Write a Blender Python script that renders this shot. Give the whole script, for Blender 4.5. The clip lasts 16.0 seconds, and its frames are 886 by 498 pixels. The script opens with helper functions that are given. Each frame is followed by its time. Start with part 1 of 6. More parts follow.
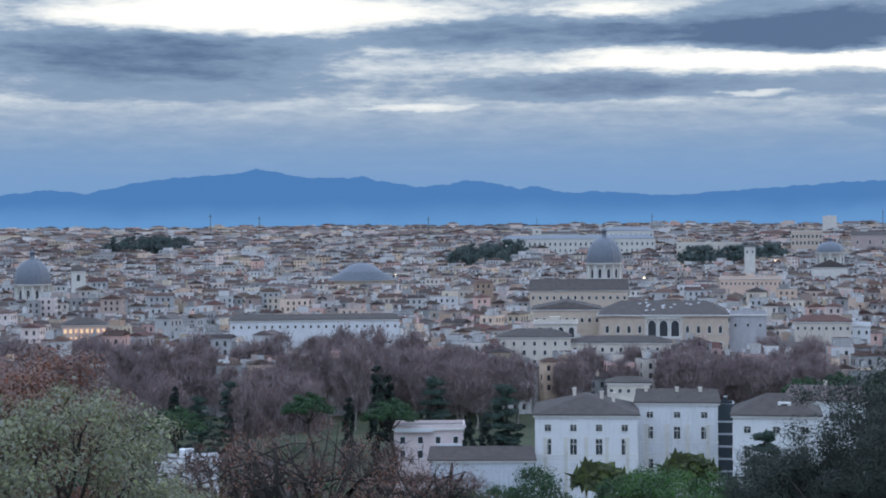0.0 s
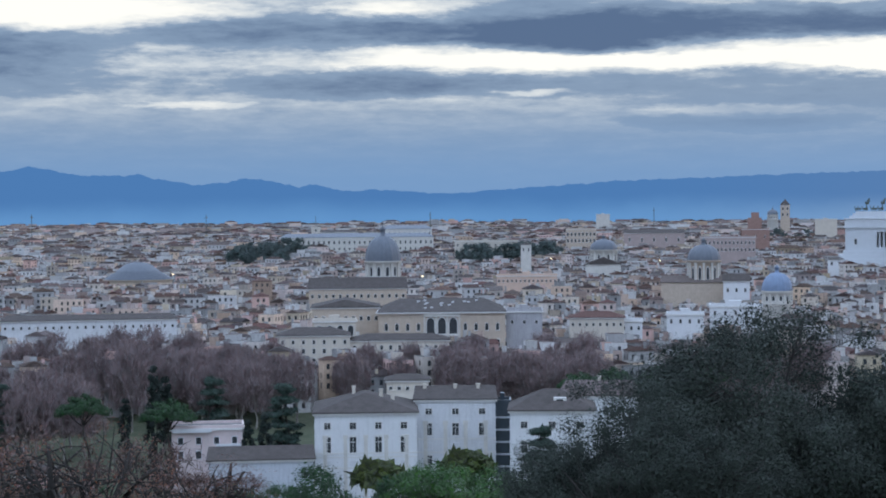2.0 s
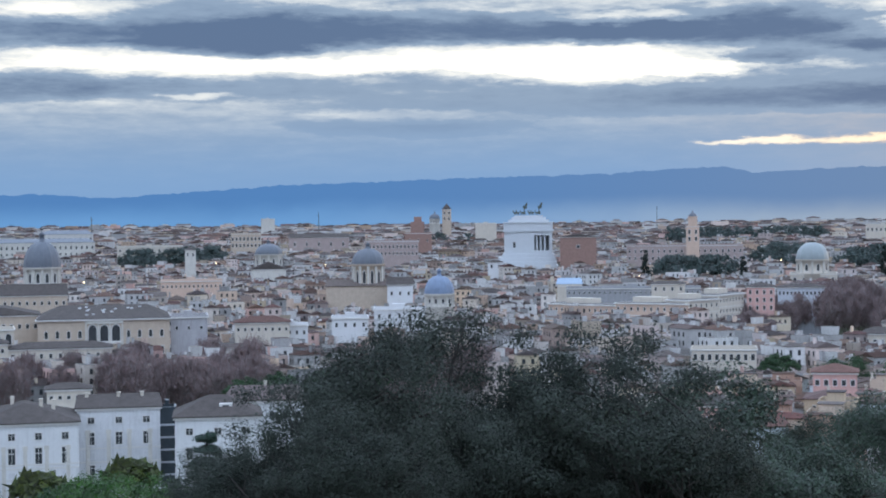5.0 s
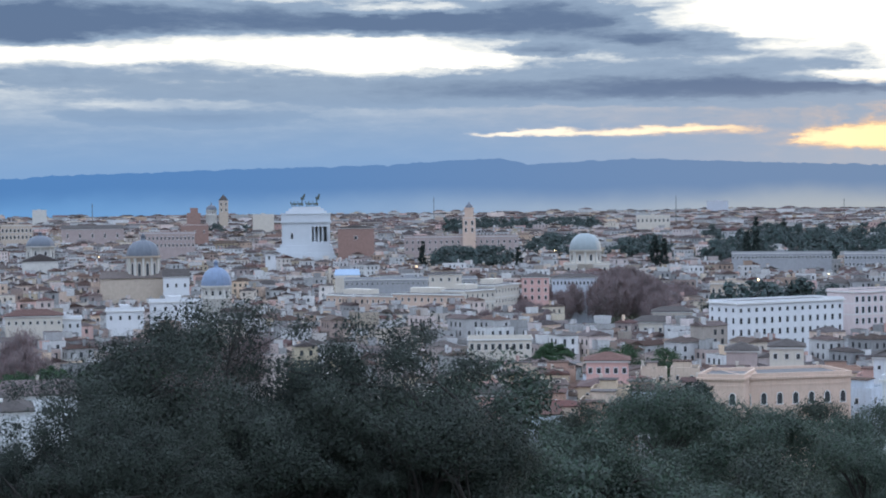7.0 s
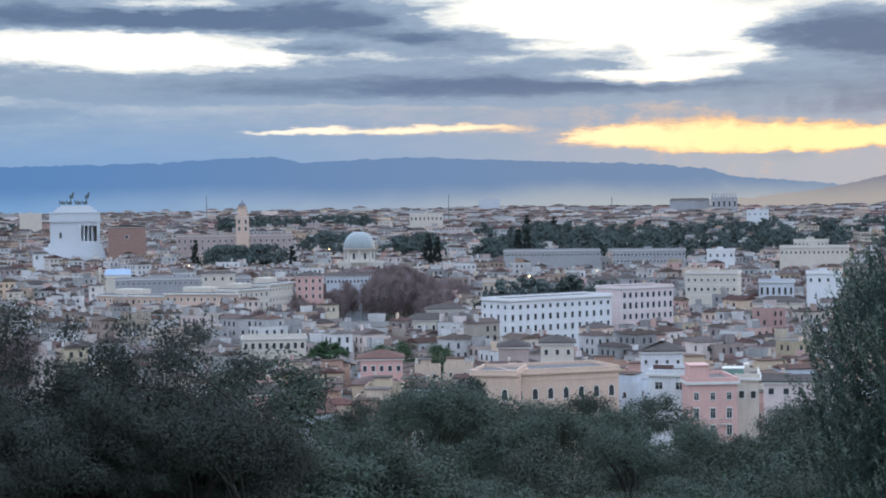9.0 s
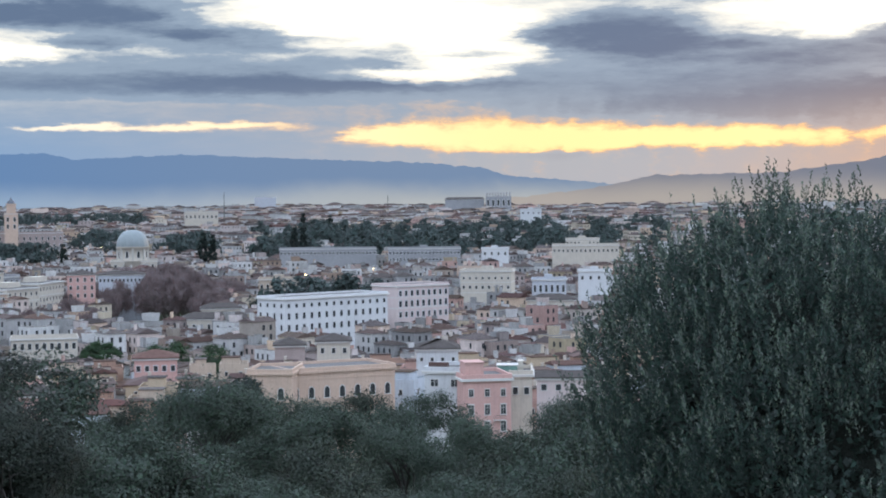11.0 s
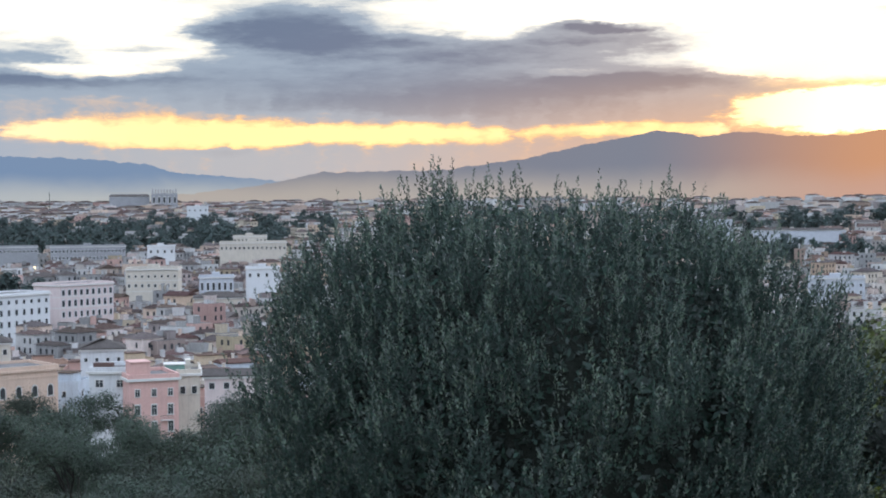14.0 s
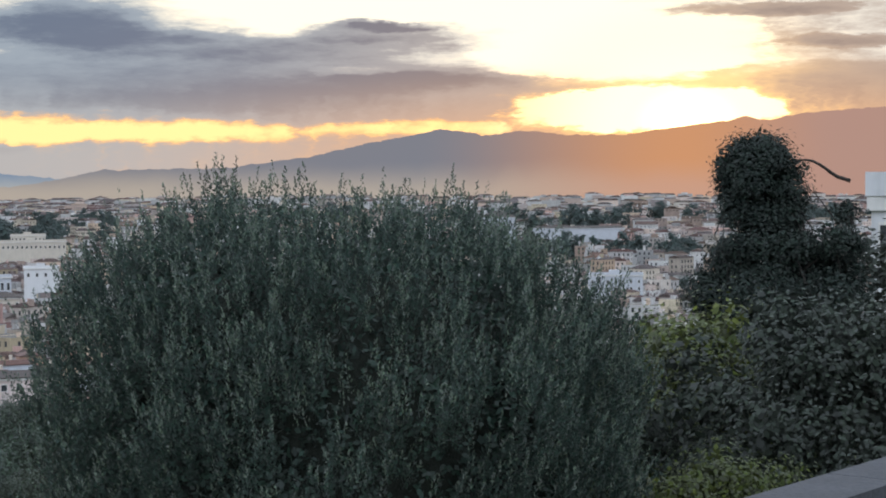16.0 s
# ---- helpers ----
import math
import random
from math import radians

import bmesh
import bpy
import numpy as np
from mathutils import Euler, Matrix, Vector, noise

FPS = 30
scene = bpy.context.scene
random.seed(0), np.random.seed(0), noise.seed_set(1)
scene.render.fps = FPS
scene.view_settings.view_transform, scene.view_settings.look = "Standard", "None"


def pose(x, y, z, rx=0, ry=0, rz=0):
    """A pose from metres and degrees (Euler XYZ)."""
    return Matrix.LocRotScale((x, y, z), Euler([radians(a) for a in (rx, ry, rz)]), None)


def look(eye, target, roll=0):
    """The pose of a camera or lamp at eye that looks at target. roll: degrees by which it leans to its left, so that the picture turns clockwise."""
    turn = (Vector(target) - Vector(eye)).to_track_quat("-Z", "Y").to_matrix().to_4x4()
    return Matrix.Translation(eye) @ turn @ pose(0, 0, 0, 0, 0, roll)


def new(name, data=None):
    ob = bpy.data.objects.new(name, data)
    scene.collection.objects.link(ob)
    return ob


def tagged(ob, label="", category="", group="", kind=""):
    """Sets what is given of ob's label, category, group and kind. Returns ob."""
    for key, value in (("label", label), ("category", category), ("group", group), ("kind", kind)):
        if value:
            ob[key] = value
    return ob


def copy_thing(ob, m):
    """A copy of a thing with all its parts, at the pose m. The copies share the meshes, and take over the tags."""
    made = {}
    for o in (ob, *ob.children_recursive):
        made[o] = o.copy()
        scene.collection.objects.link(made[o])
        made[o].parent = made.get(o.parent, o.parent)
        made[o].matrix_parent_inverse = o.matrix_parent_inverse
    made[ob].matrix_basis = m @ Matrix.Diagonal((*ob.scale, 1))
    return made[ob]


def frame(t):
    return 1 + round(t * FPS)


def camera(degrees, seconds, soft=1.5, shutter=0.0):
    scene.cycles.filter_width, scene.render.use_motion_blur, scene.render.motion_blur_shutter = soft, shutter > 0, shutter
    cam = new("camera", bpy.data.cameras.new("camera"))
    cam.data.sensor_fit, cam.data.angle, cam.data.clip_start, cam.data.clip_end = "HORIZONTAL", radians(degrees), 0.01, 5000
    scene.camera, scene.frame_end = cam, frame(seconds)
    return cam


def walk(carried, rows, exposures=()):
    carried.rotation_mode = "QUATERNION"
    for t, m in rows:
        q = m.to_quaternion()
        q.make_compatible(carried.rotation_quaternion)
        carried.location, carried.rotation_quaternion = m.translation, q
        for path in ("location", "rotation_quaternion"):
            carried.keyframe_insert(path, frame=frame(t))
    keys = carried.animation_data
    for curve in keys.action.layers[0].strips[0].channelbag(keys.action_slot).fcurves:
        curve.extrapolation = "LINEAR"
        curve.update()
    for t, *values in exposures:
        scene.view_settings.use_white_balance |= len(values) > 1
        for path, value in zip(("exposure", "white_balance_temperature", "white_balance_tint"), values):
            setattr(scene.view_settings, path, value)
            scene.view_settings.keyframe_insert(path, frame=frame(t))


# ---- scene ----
EYE = 72.0
cam = camera(28.83, 16.0, soft=1.9)
# seconds, then the camera's turn in degrees; it stands still on the terrace and pans
TURNS = [
    (0.0, 89.145, 0.392, -59.084), (0.5, 89.13, 0.433, -60.841), (1.0, 89.047, 0.419, -62.661), (1.5, 89.078, 0.464, -64.576),
    (2.0, 89.038, 0.452, -66.423), (2.5, 88.972, 0.51, -68.258), (3.0, 89.074, 0.486, -70.052), (3.5, 88.968, 0.49, -71.734),
    (4.0, 88.911, 0.53, -73.608), (4.2, 88.985, 0.494, -74.465), (6.3, 88.797, 0.757, -82.278), (6.5, 88.764, 0.66, -83.107),
    (7.0, 88.715, 0.63, -84.903), (7.5, 88.696, 0.628, -86.758), (8.0, 88.65, 0.635, -88.685), (8.5, 88.666, 0.65, -90.456),
    (9.0, 88.579, 0.702, -92.409), (9.2, 88.579, 0.735, -93.169), (11.5, 88.406, 0.534, -101.676), (12.0, 88.378, 0.607, -103.521),
    (12.5, 88.344, 0.555, -105.341), (13.0, 88.306, 0.626, -107.145), (13.5, 88.275, 0.515, -109.038), (14.0, 88.254, 0.52, -110.854),
    (14.5, 88.221, 0.522, -112.507), (15.0, 88.186, 0.528, -114.407), (15.5, 88.15, 0.478, -116.211), (16.0, 88.132, 0.492, -118.002)]
walk(cam, [(t, pose(0, 0, EYE, rx, ry, rz)) for t, rx, ry, rz in TURNS],
     [(0, -0.1, 6350, 10), (0.6, -0.1, 6350, 10), (1.1, -0.2, 6350, 10), (2.5, -0.12, 6400, 10), (4, 0.02, 6550, 10), (9, 0.06, 6700, 10), (11.5, 0.06, 7000, 10), (14, 0.12, 7100, 10), (16, 0.04, 7700, 10)])

# ---------------------------------------------------------------- sky and light
SUN_AZ, SUN_EL = 126.1, 2.3


def world_sky():
    w = bpy.data.worlds.new("dawn_sky")
    scene.world = w
    w.use_nodes = True
    nt = w.node_tree
    nt.nodes.clear()
    N, L = nt.nodes, nt.links

    def put(sock, v):
        if isinstance(v, bpy.types.NodeSocket):
            L.new(v, sock)
        else:
            sock.default_value = v

    def m(op, a, b=0.0, c=0.0):
        n = N.new("ShaderNodeMath")
        n.operation = op
        put(n.inputs[0], a), put(n.inputs[1], b), put(n.inputs[2], c)
        return n.outputs[0]

    def v(op, a, b=(0, 0, 0)):
        n = N.new("ShaderNodeVectorMath")
        n.operation = op
        put(n.inputs[0], a), put(n.inputs[1], b)
        return n.outputs["Value"] if op in ("DOT_PRODUCT", "LENGTH") else n.outputs["Vector"]

    def step(x, a, b, lo=0.0, hi=1.0):
        n = N.new("ShaderNodeMapRange")
        n.interpolation_type = "SMOOTHSTEP"
        put(n.inputs[0], x)
        for i, q in enumerate((a, b, lo, hi)):
            n.inputs[1 + i].default_value = q
        return n.outputs[0]

    def mix(f, a, b):
        n = N.new("ShaderNodeMix")
        n.data_type = "RGBA"
        put(n.inputs[0], f), put(n.inputs[6], a), put(n.inputs[7], b)
        return n.outputs[2]

    def noise_at(p, scale, detail, rough=0.55):
        n = N.new("ShaderNodeTexNoise")
        n.inputs["Scale"].default_value, n.inputs["Detail"].default_value = scale, detail
        n.inputs["Roughness"].default_value = rough
        put(n.inputs["Vector"], p)
        return n

    tc = N.new("ShaderNodeTexCoord")
    sep = N.new("ShaderNodeSeparateXYZ")
    L.new(tc.outputs["Generated"], sep.inputs[0])
    az = m("MULTIPLY", m("ARCTAN2", sep.outputs[0], sep.outputs[1]), 57.2958)
    el = m("MULTIPLY", m("ARCSINE", sep.outputs[2]), 57.2958)
    com = N.new("ShaderNodeCombineXYZ")
    L.new(az, com.inputs[0]), L.new(el, com.inputs[1])
    p = com.outputs[0]
    # ragged, wind-drawn edges
    ps = v("MULTIPLY", p, (0.35, 1.5, 1.0))
    wob = v("MULTIPLY", v("SUBTRACT", noise_at(ps, 1.0, 6, 0.65).outputs["Color"], (0.5, 0.5, 0.5)), (3.4, 0.62, 0.0))
    wob2 = v("MULTIPLY", v("SUBTRACT", noise_at(v("MULTIPLY", p, (1.3, 5.0, 1.0)), 1.0, 5, 0.65).outputs["Color"], (0.5, 0.5, 0.5)), (1.3, 0.24, 0.0))
    pw = v("ADD", v("ADD", p, wob), wob2)
    total = []

    def bank(a, e, ra, re, amount):
        q = v("MULTIPLY", v("SUBTRACT", pw, (a, e, 0.0)), (0.8 / ra, 0.8 / re, 0.0))
        fall = m("MAXIMUM", m("SUBTRACT", 1.0, v("DOT_PRODUCT", q, q)), 0.0)
        total.append((fall, amount))

    bank(49.2, 5.6, 6.2, 0.79, 1)
    bank(61.3, 6.25, 5.6, 0.56, 0.8)
    bank(70.5, 6.07, 3, 0.6, 1)
    bank(64.1, 4.54, 4.7, 0.47, 0.5)
    bank(52.9, 6.91, 6.2, 0.66, -1.3)
    bank(67.8, 5.31, 4.5, 0.5, -0.85)
    bank(57.9, 3.89, 2.1, 0.13, -0.5)
    bank(65, 6.93, 2.3, 0.38, -0.7)
    bank(50.1, 4.6, 5.6, 0.56, 0.5)
    bank(70.6, 6.28, 6, 0.85, 1)
    bank(85.3, 5.36, 1.7, 0.34, 0.8)
    bank(81.4, 6.01, 4.7, 0.6, 0.7)
    bank(72.2, 5.2, 9.0, 0.24, -0.6)
    bank(83.5, 4.92, 3.8, 0.24, -1.2)
    bank(84.1, 6.66, 2.8, 0.19, -0.9)
    bank(69.3, 4.19, 1.1, 0.11, -0.6)
    bank(76.7, 3.52, 3.4, 0.23, -0.35)
    bank(70.2, 4.43, 13.2, 0.38, 0.4)
    bank(76.9, 6.41, 6.6, 0.47, 0.75)
    bank(86.2, 6.37, 4.7, 0.6, 0.65)
    bank(92.7, 5.33, 2.8, 0.41, 0.7)
    bank(88.3, 5.27, 1.4, 0.26, 1)
    bank(76.7, 3.2, 3.6, 0.38, 0.45)
    bank(79.8, 5.36, 8.0, 0.48, -1.05)
    bank(96.4, 5.96, 4.9, 0.75, -1.5)
    bank(92.7, 2.53, 2.8, 0.17, -0.45)
    bank(87.7, 2.58, 1.9, 0.09, -0.5)
    bank(98.1, 2.28, 1.5, 0.3, -0.86)
    bank(97.8, 4.19, 2.4, 0.23, -0.9)
    bank(87.1, 3.86, 13.2, 0.41, 0.5)
    bank(89.4, 6.19, 6.6, 0.65, 0.8)
    bank(105.3, 5.4, 2.4, 0.85, 0.4)
    bank(92.8, 4.21, 9.4, 0.56, 0.6)
    bank(100.8, 4.86, 1.5, 0.15, 1)
    bank(82.6, 5.19, 3.8, 0.68, -1.2)
    bank(99.3, 5.94, 4.5, 0.49, -1.4)
    bank(99.8, 4.13, 2.3, 0.28, -1.2)
    bank(90.9, 2.59, 3.9, 0.13, -0.6)
    bank(102, 2.11, 4.9, 0.45, -0.7)
    bank(103.5, 1.53, 0.9, 0.17, 0.9)
    bank(106.2, 5.5, 4.8, 0.62, 0.9)
    bank(109.4, 3.75, 8.5, 0.94, 0.8)
    bank(94.6, 5.65, 4.3, 0.34, 0.9)
    bank(116.4, 5.48, 1, 0.13, 1)
    bank(118.2, 4.03, 3.8, 0.53, 0.6)
    bank(100.8, 4.94, 2.1, 0.85, -1.3)
    bank(114.1, 5.87, 5.6, 0.71, -1.5)
    bank(104.6, 2.25, 7.6, 0.55, -0.8)
    bank(117.7, 2.17, 3.2, 0.24, -0.86)
    bank(96.4, 3.83, 5.6, 0.47, 0.5)
    bank(116.2, 5.52, 2.3, 0.21, 1)
    bank(126.1, 5.93, 1.3, 0.19, 0.8)
    bank(122.7, 4.66, 1.2, 0.13, 0.8)
    bank(116.6, 6.21, 6, 0.47, -1.3)
    bank(122.1, 4.27, 5.6, 0.41, -1.2)
    bank(123, 2.87, 2.6, 0.41, -1.01)
    bank(117.5, 3.61, 6.6, 0.34, 0.5)
    bank(115.5, 5.31, 2.3, 0.38, 0.9)
    bank(111.8, 2.87, 7.9, 0.6, 0.6)
    bank(131, 3.38, 2.4, 0.79, 0.5)
    bank(129.4, 5.89, 2.1, 0.23, 0.9)
    bank(130.9, 4.83, 1.9, 0.21, 0.8)
    bank(123.6, 5, 4.3, 1.32, -1.6)
    bank(124.9, 2.67, 4.1, 0.64, -2)
    bank(115.2, 4.07, 1.6, 0.17, -0.9)
    bank(110.1, 2.1, 5.2, 0.36, -0.85)
    bank(111.0, 4.9, 6.0, 0.5, 0.75)
    bank(97.0, 6.6, 7.0, 0.5, -0.8)
    d = step(el, 2.2, 4.6, 0.48, 0.30)
    for fall, amount in total:
        d = m("MULTIPLY_ADD", fall, amount * (0.78 if amount > 0 else 0.68), d)
    fine = noise_at(v("MULTIPLY", p, (0.5, 2.4, 1.0)), 1.0, 6, 0.62).outputs[0]
    wisp = noise_at(v("MULTIPLY", pw, (1.1, 6.5, 1.0)), 1.0, 5, 0.6).outputs[0]
    rough = step(el, 3.0, 5.0, 0.3, 1.0)
    d = m("ADD", d, m("MULTIPLY", m("MULTIPLY", m("SUBTRACT", fine, 0.5), 0.95), rough))
    d = m("ADD", d, m("MULTIPLY", m("MULTIPLY", m("SUBTRACT", wisp, 0.5), 0.34), rough))
    # trailing virga under the low cloud towards the sunrise
    virga = noise_at(v("MULTIPLY", v("ADD", p, wob2), (1.5, 0.7, 1.0)), 1.0, 3, 0.5).outputs[0]
    d = m("ADD", d, m("MULTIPLY", m("MULTIPLY", m("SUBTRACT", virga, 0.5), 1.15), m("MULTIPLY", step(el, 4.0, 2.6), step(az, 92.0, 102.0))))
    # colours: open sky, thin cloud, thick cloud, and the low haze
    east = step(az, 80.0, 104.0)
    low = step(el, 4.4, 2.9)
    warm = m("MULTIPLY", east, low)
    gap = mix(warm, (1.15, 1.13, 1.05, 1), (1.2, 0.93, 0.47, 1))
    sunward = step(az, 106.0, 130.0)
    pale = mix(warm, (0.62, 0.69, 0.76, 1), (0.86, 0.53, 0.30, 1))
    thin = mix(sunward, (0.268, 0.372, 0.525, 1), (0.33, 0.325, 0.36, 1))
    thick = mix(sunward, (0.105, 0.172, 0.305, 1), (0.17, 0.19, 0.245, 1))
    c = mix(step(d, -0.30, 0.32), gap, pale)
    c = mix(step(d, 0.16, 0.55), c, thin)
    c = mix(step(d, 0.52, 1.3), c, thick)
    haze = mix(step(az, 82.0, 104.0), (0.19, 0.36, 0.63, 1), (0.40, 0.45, 0.53, 1))
    haze = mix(step(az, 105.0, 122.0), haze, (0.58, 0.38, 0.28, 1))
    veil = m("MULTIPLY", step(el, 4.4, 1.0), step(d, 0.05, 0.4))
    c = mix(m("MULTIPLY", veil, 0.9), c, haze)
    # glow about the rising sun
    s = v("MULTIPLY", v("SUBTRACT", p, (SUN_AZ, SUN_EL, 0.0)), (1.0, 1.5, 0.0))
    r = v("LENGTH", s)
    c = mix(m("MULTIPLY", m("MULTIPLY", step(r, 7.0, 0.5), 0.7), step(d, 0.9, 0.3)), c, (1.4, 0.95, 0.42, 1))
    c = mix(m("MULTIPLY", step(r, 8.0, 2.0), step(d, 0.35, 0.0)), c, (1.7, 1.5, 1.05, 1))
    c = mix(step(r, 2.0, 0.3), c, (3.2, 2.6, 1.5, 1))
    # the cloud deck goes on overhead
    deck = mix(step(fine, 0.35, 0.65), (1.58, 1.95, 2.58, 1), (0.90, 1.18, 1.70, 1))
    c = mix(step(el, 8.0, 16.0), c, deck)
    sky = N.new("ShaderNodeTexSky")
    sky.sky_type, sky.sun_disc = "NISHITA", False
    sky.sun_elevation, sky.sun_rotation = radians(SUN_EL), radians(SUN_AZ)
    both = N.new("ShaderNodeMix")
    both.data_type, both.blend_type = "RGBA", "ADD"
    both.inputs[0].default_value = 0.006
    L.new(c, both.inputs[6]), L.new(sky.outputs[0], both.inputs[7])
    bg = N.new("ShaderNodeBackground")
    L.new(both.outputs[2], bg.inputs[0])
    bg.inputs[1].default_value = 1.0
    out = N.new("ShaderNodeOutputWorld")
    L.new(bg.outputs[0], out.inputs[0])


world_sky()
sun = new("sun", bpy.data.lights.new("sun", "SUN"))
sun.data.energy, sun.data.angle, sun.data.color = 0.5, radians(10), (1.0, 0.72, 0.45)
a = radians(SUN_AZ)
sun.matrix_world = look((3000 * math.sin(a), 3000 * math.cos(a), 260), (0, 0, 60))


def polar(az, d):
    """East and north of the camera, from an azimuth in degrees and metres."""
    return d * math.sin(radians(az)), d * math.cos(radians(az))


def smooth(x, a, b):
    t = max(0.0, min(1.0, (x - a) / (b - a)))
    return t * t * (3 - 2 * t)


def ground_z(x, y):
    """The slope below the terrace, the plain of the river, and the hills behind the old town."""
    d = math.hypot(x, y)
    z = 70.3 - 3 * smooth(d, 2, 9) - 12 * smooth(d, 8, 70) - 31 * smooth(d, 60, 260) - 23 * smooth(d, 200, 420)
    a = math.degrees(math.atan2(x, y))
    z += 10 * smooth(a, 80, 92) * smooth(d, 150, 320) * (1 - smooth(d, 360, 680))
    hill = smooth(d, 1500, 2600)
    z += hill * (18 + 5 * noise.noise((x / 700, y / 700, 3.0))) + 18 * smooth(d, 2600, 4200)
    z += 14 * math.exp(-((a - 104) / 9) ** 2) * math.exp(-((d - 1900) / 420) ** 2)
    return z


# ---------------------------------------------------------------- materials
def mat(name, col, rough=0.8, var=0.25, scale=1.0, bump=0.0, metal=0.0, col2=None, by="", hue=0.0, spec=None, stain=0.0, span=(0.55, 1.35)):
    """A surface with variation at two scales; by: 'object' or 'island' for a shift from piece to piece."""
    mt = bpy.data.materials.new(name)
    mt.use_nodes = True
    nt = mt.node_tree
    N, L = nt.nodes, nt.links
    b = N["Principled BSDF"]
    b.inputs["Roughness"].default_value, b.inputs["Metallic"].default_value = rough, metal
    if spec is None and rough >= 0.85:
        spec = 0.12
    if spec is not None:
        b.inputs["Specular IOR Level"].default_value = spec
    g = N.new("ShaderNodeNewGeometry")
    n1, n2 = N.new("ShaderNodeTexNoise"), N.new("ShaderNodeTexNoise")
    for n, s in ((n1, scale), (n2, scale * 7.3)):
        n.inputs["Scale"].default_value, n.inputs["Detail"].default_value = s, 4
        L.new(g.outputs["Position"], n.inputs["Vector"])
    add = N.new("ShaderNodeMath")
    add.operation = "ADD"
    L.new(n1.outputs[0], add.inputs[0]), L.new(n2.outputs[0], add.inputs[1])
    mr = N.new("ShaderNodeMapRange")
    L.new(add.outputs[0], mr.inputs[0])
    mr.inputs[1].default_value, mr.inputs[2].default_value = 0.65, 1.35
    mr.inputs[3].default_value, mr.inputs[4].default_value = 0.0, 1.0
    mx = N.new("ShaderNodeMix")
    mx.data_type = "RGBA"
    L.new(mr.outputs[0], mx.inputs[0])
    c2 = col2 or tuple(x * (1 - var) for x in col)
    mx.inputs[6].default_value, mx.inputs[7].default_value = (*c2, 1), (*[min(1, x * (1 + (0 if col2 else var * 0.6))) for x in col], 1)
    res = mx.outputs[2]
    if stain:
        ns = N.new("ShaderNodeTexNoise")
        mp = N.new("ShaderNodeMapping")
        mp.inputs["Scale"].default_value = (scale * 1.7, scale * 1.7, scale * 0.12)
        L.new(g.outputs["Position"], mp.inputs[0]), L.new(mp.outputs[0], ns.inputs["Vector"])
        ns.inputs["Detail"].default_value = 5
        r2 = N.new("ShaderNodeMapRange")
        r2.inputs[1].default_value, r2.inputs[2].default_value, r2.inputs[4].default_value = 0.5, 0.75, stain
        L.new(ns.outputs[0], r2.inputs[0])
        sm = N.new("ShaderNodeMix")
        sm.data_type = "RGBA"
        L.new(r2.outputs[0], sm.inputs[0]), L.new(res, sm.inputs[6])
        sm.inputs[7].default_value = (0.12, 0.11, 0.10, 1)
        res = sm.outputs[2]
    if by:
        rnd = g.outputs["Random Per Island"]
        if by == "object":
            rnd = N.new("ShaderNodeObjectInfo").outputs["Random"]
        hs = N.new("ShaderNodeHueSaturation")
        for sock, lo, hi, mul in (("Value", span[0], span[1], 1.0), ("Saturation", 0.5, 1.5, 7.13), ("Hue", 0.5 - hue, 0.5 + hue, 3.77)):
            f = N.new("ShaderNodeMath")
            f.operation = "MULTIPLY"
            L.new(rnd, f.inputs[0])
            f.inputs[1].default_value = mul
            fr = N.new("ShaderNodeMath")
            fr.operation = "FRACT"
            L.new(f.outputs[0], fr.inputs[0])
            r3 = N.new("ShaderNodeMapRange")
            r3.inputs[3].default_value, r3.inputs[4].default_value = lo, hi
            L.new(fr.outputs[0], r3.inputs[0]), L.new(r3.outputs[0], hs.inputs[sock])
        L.new(res, hs.inputs["Color"])
        res = hs.outputs[0]
    L.new(res, b.inputs["Base Color"])
    if bump:
        bp = N.new("ShaderNodeBump")
        bp.inputs["Strength"].default_value, bp.inputs["Distance"].default_value = bump, 0.02
        L.new(n2.outputs[0], bp.inputs["Height"]), L.new(bp.outputs[0], b.inputs["Normal"])
    return mt


def glow(name, col, strength):
    mt = bpy.data.materials.new(name)
    mt.use_nodes = True
    b = mt.node_tree.nodes["Principled BSDF"]
    b.inputs["Base Color"].default_value = (*col, 1)
    b.inputs["Emission Color"].default_value, b.inputs["Emission Strength"].default_value = (*col, 1), strength
    return mt


def leaf_mat(name, col, dark, through_light=0.15):
    """Leaves: each its own shade, a little light comes through."""
    mt = mat(name, col, 0.65, scale=0.5, col2=dark, by="island", hue=0.012, spec=0.12, span=(0.88, 1.14))
    nt = mt.node_tree
    b = nt.nodes["Principled BSDF"]
    tr = nt.nodes.new("ShaderNodeBsdfTranslucent")
    mxs = nt.nodes.new("ShaderNodeMixShader")
    mxs.inputs[0].default_value = through_light
    nt.links.new(b.inputs["Base Color"].links[0].from_socket, tr.inputs[0])
    nt.links.new(b.outputs[0], mxs.inputs[1]), nt.links.new(tr.outputs[0], mxs.inputs[2])
    nt.links.new(mxs.outputs[0], nt.nodes["Material Output"].inputs[0])
    return mt


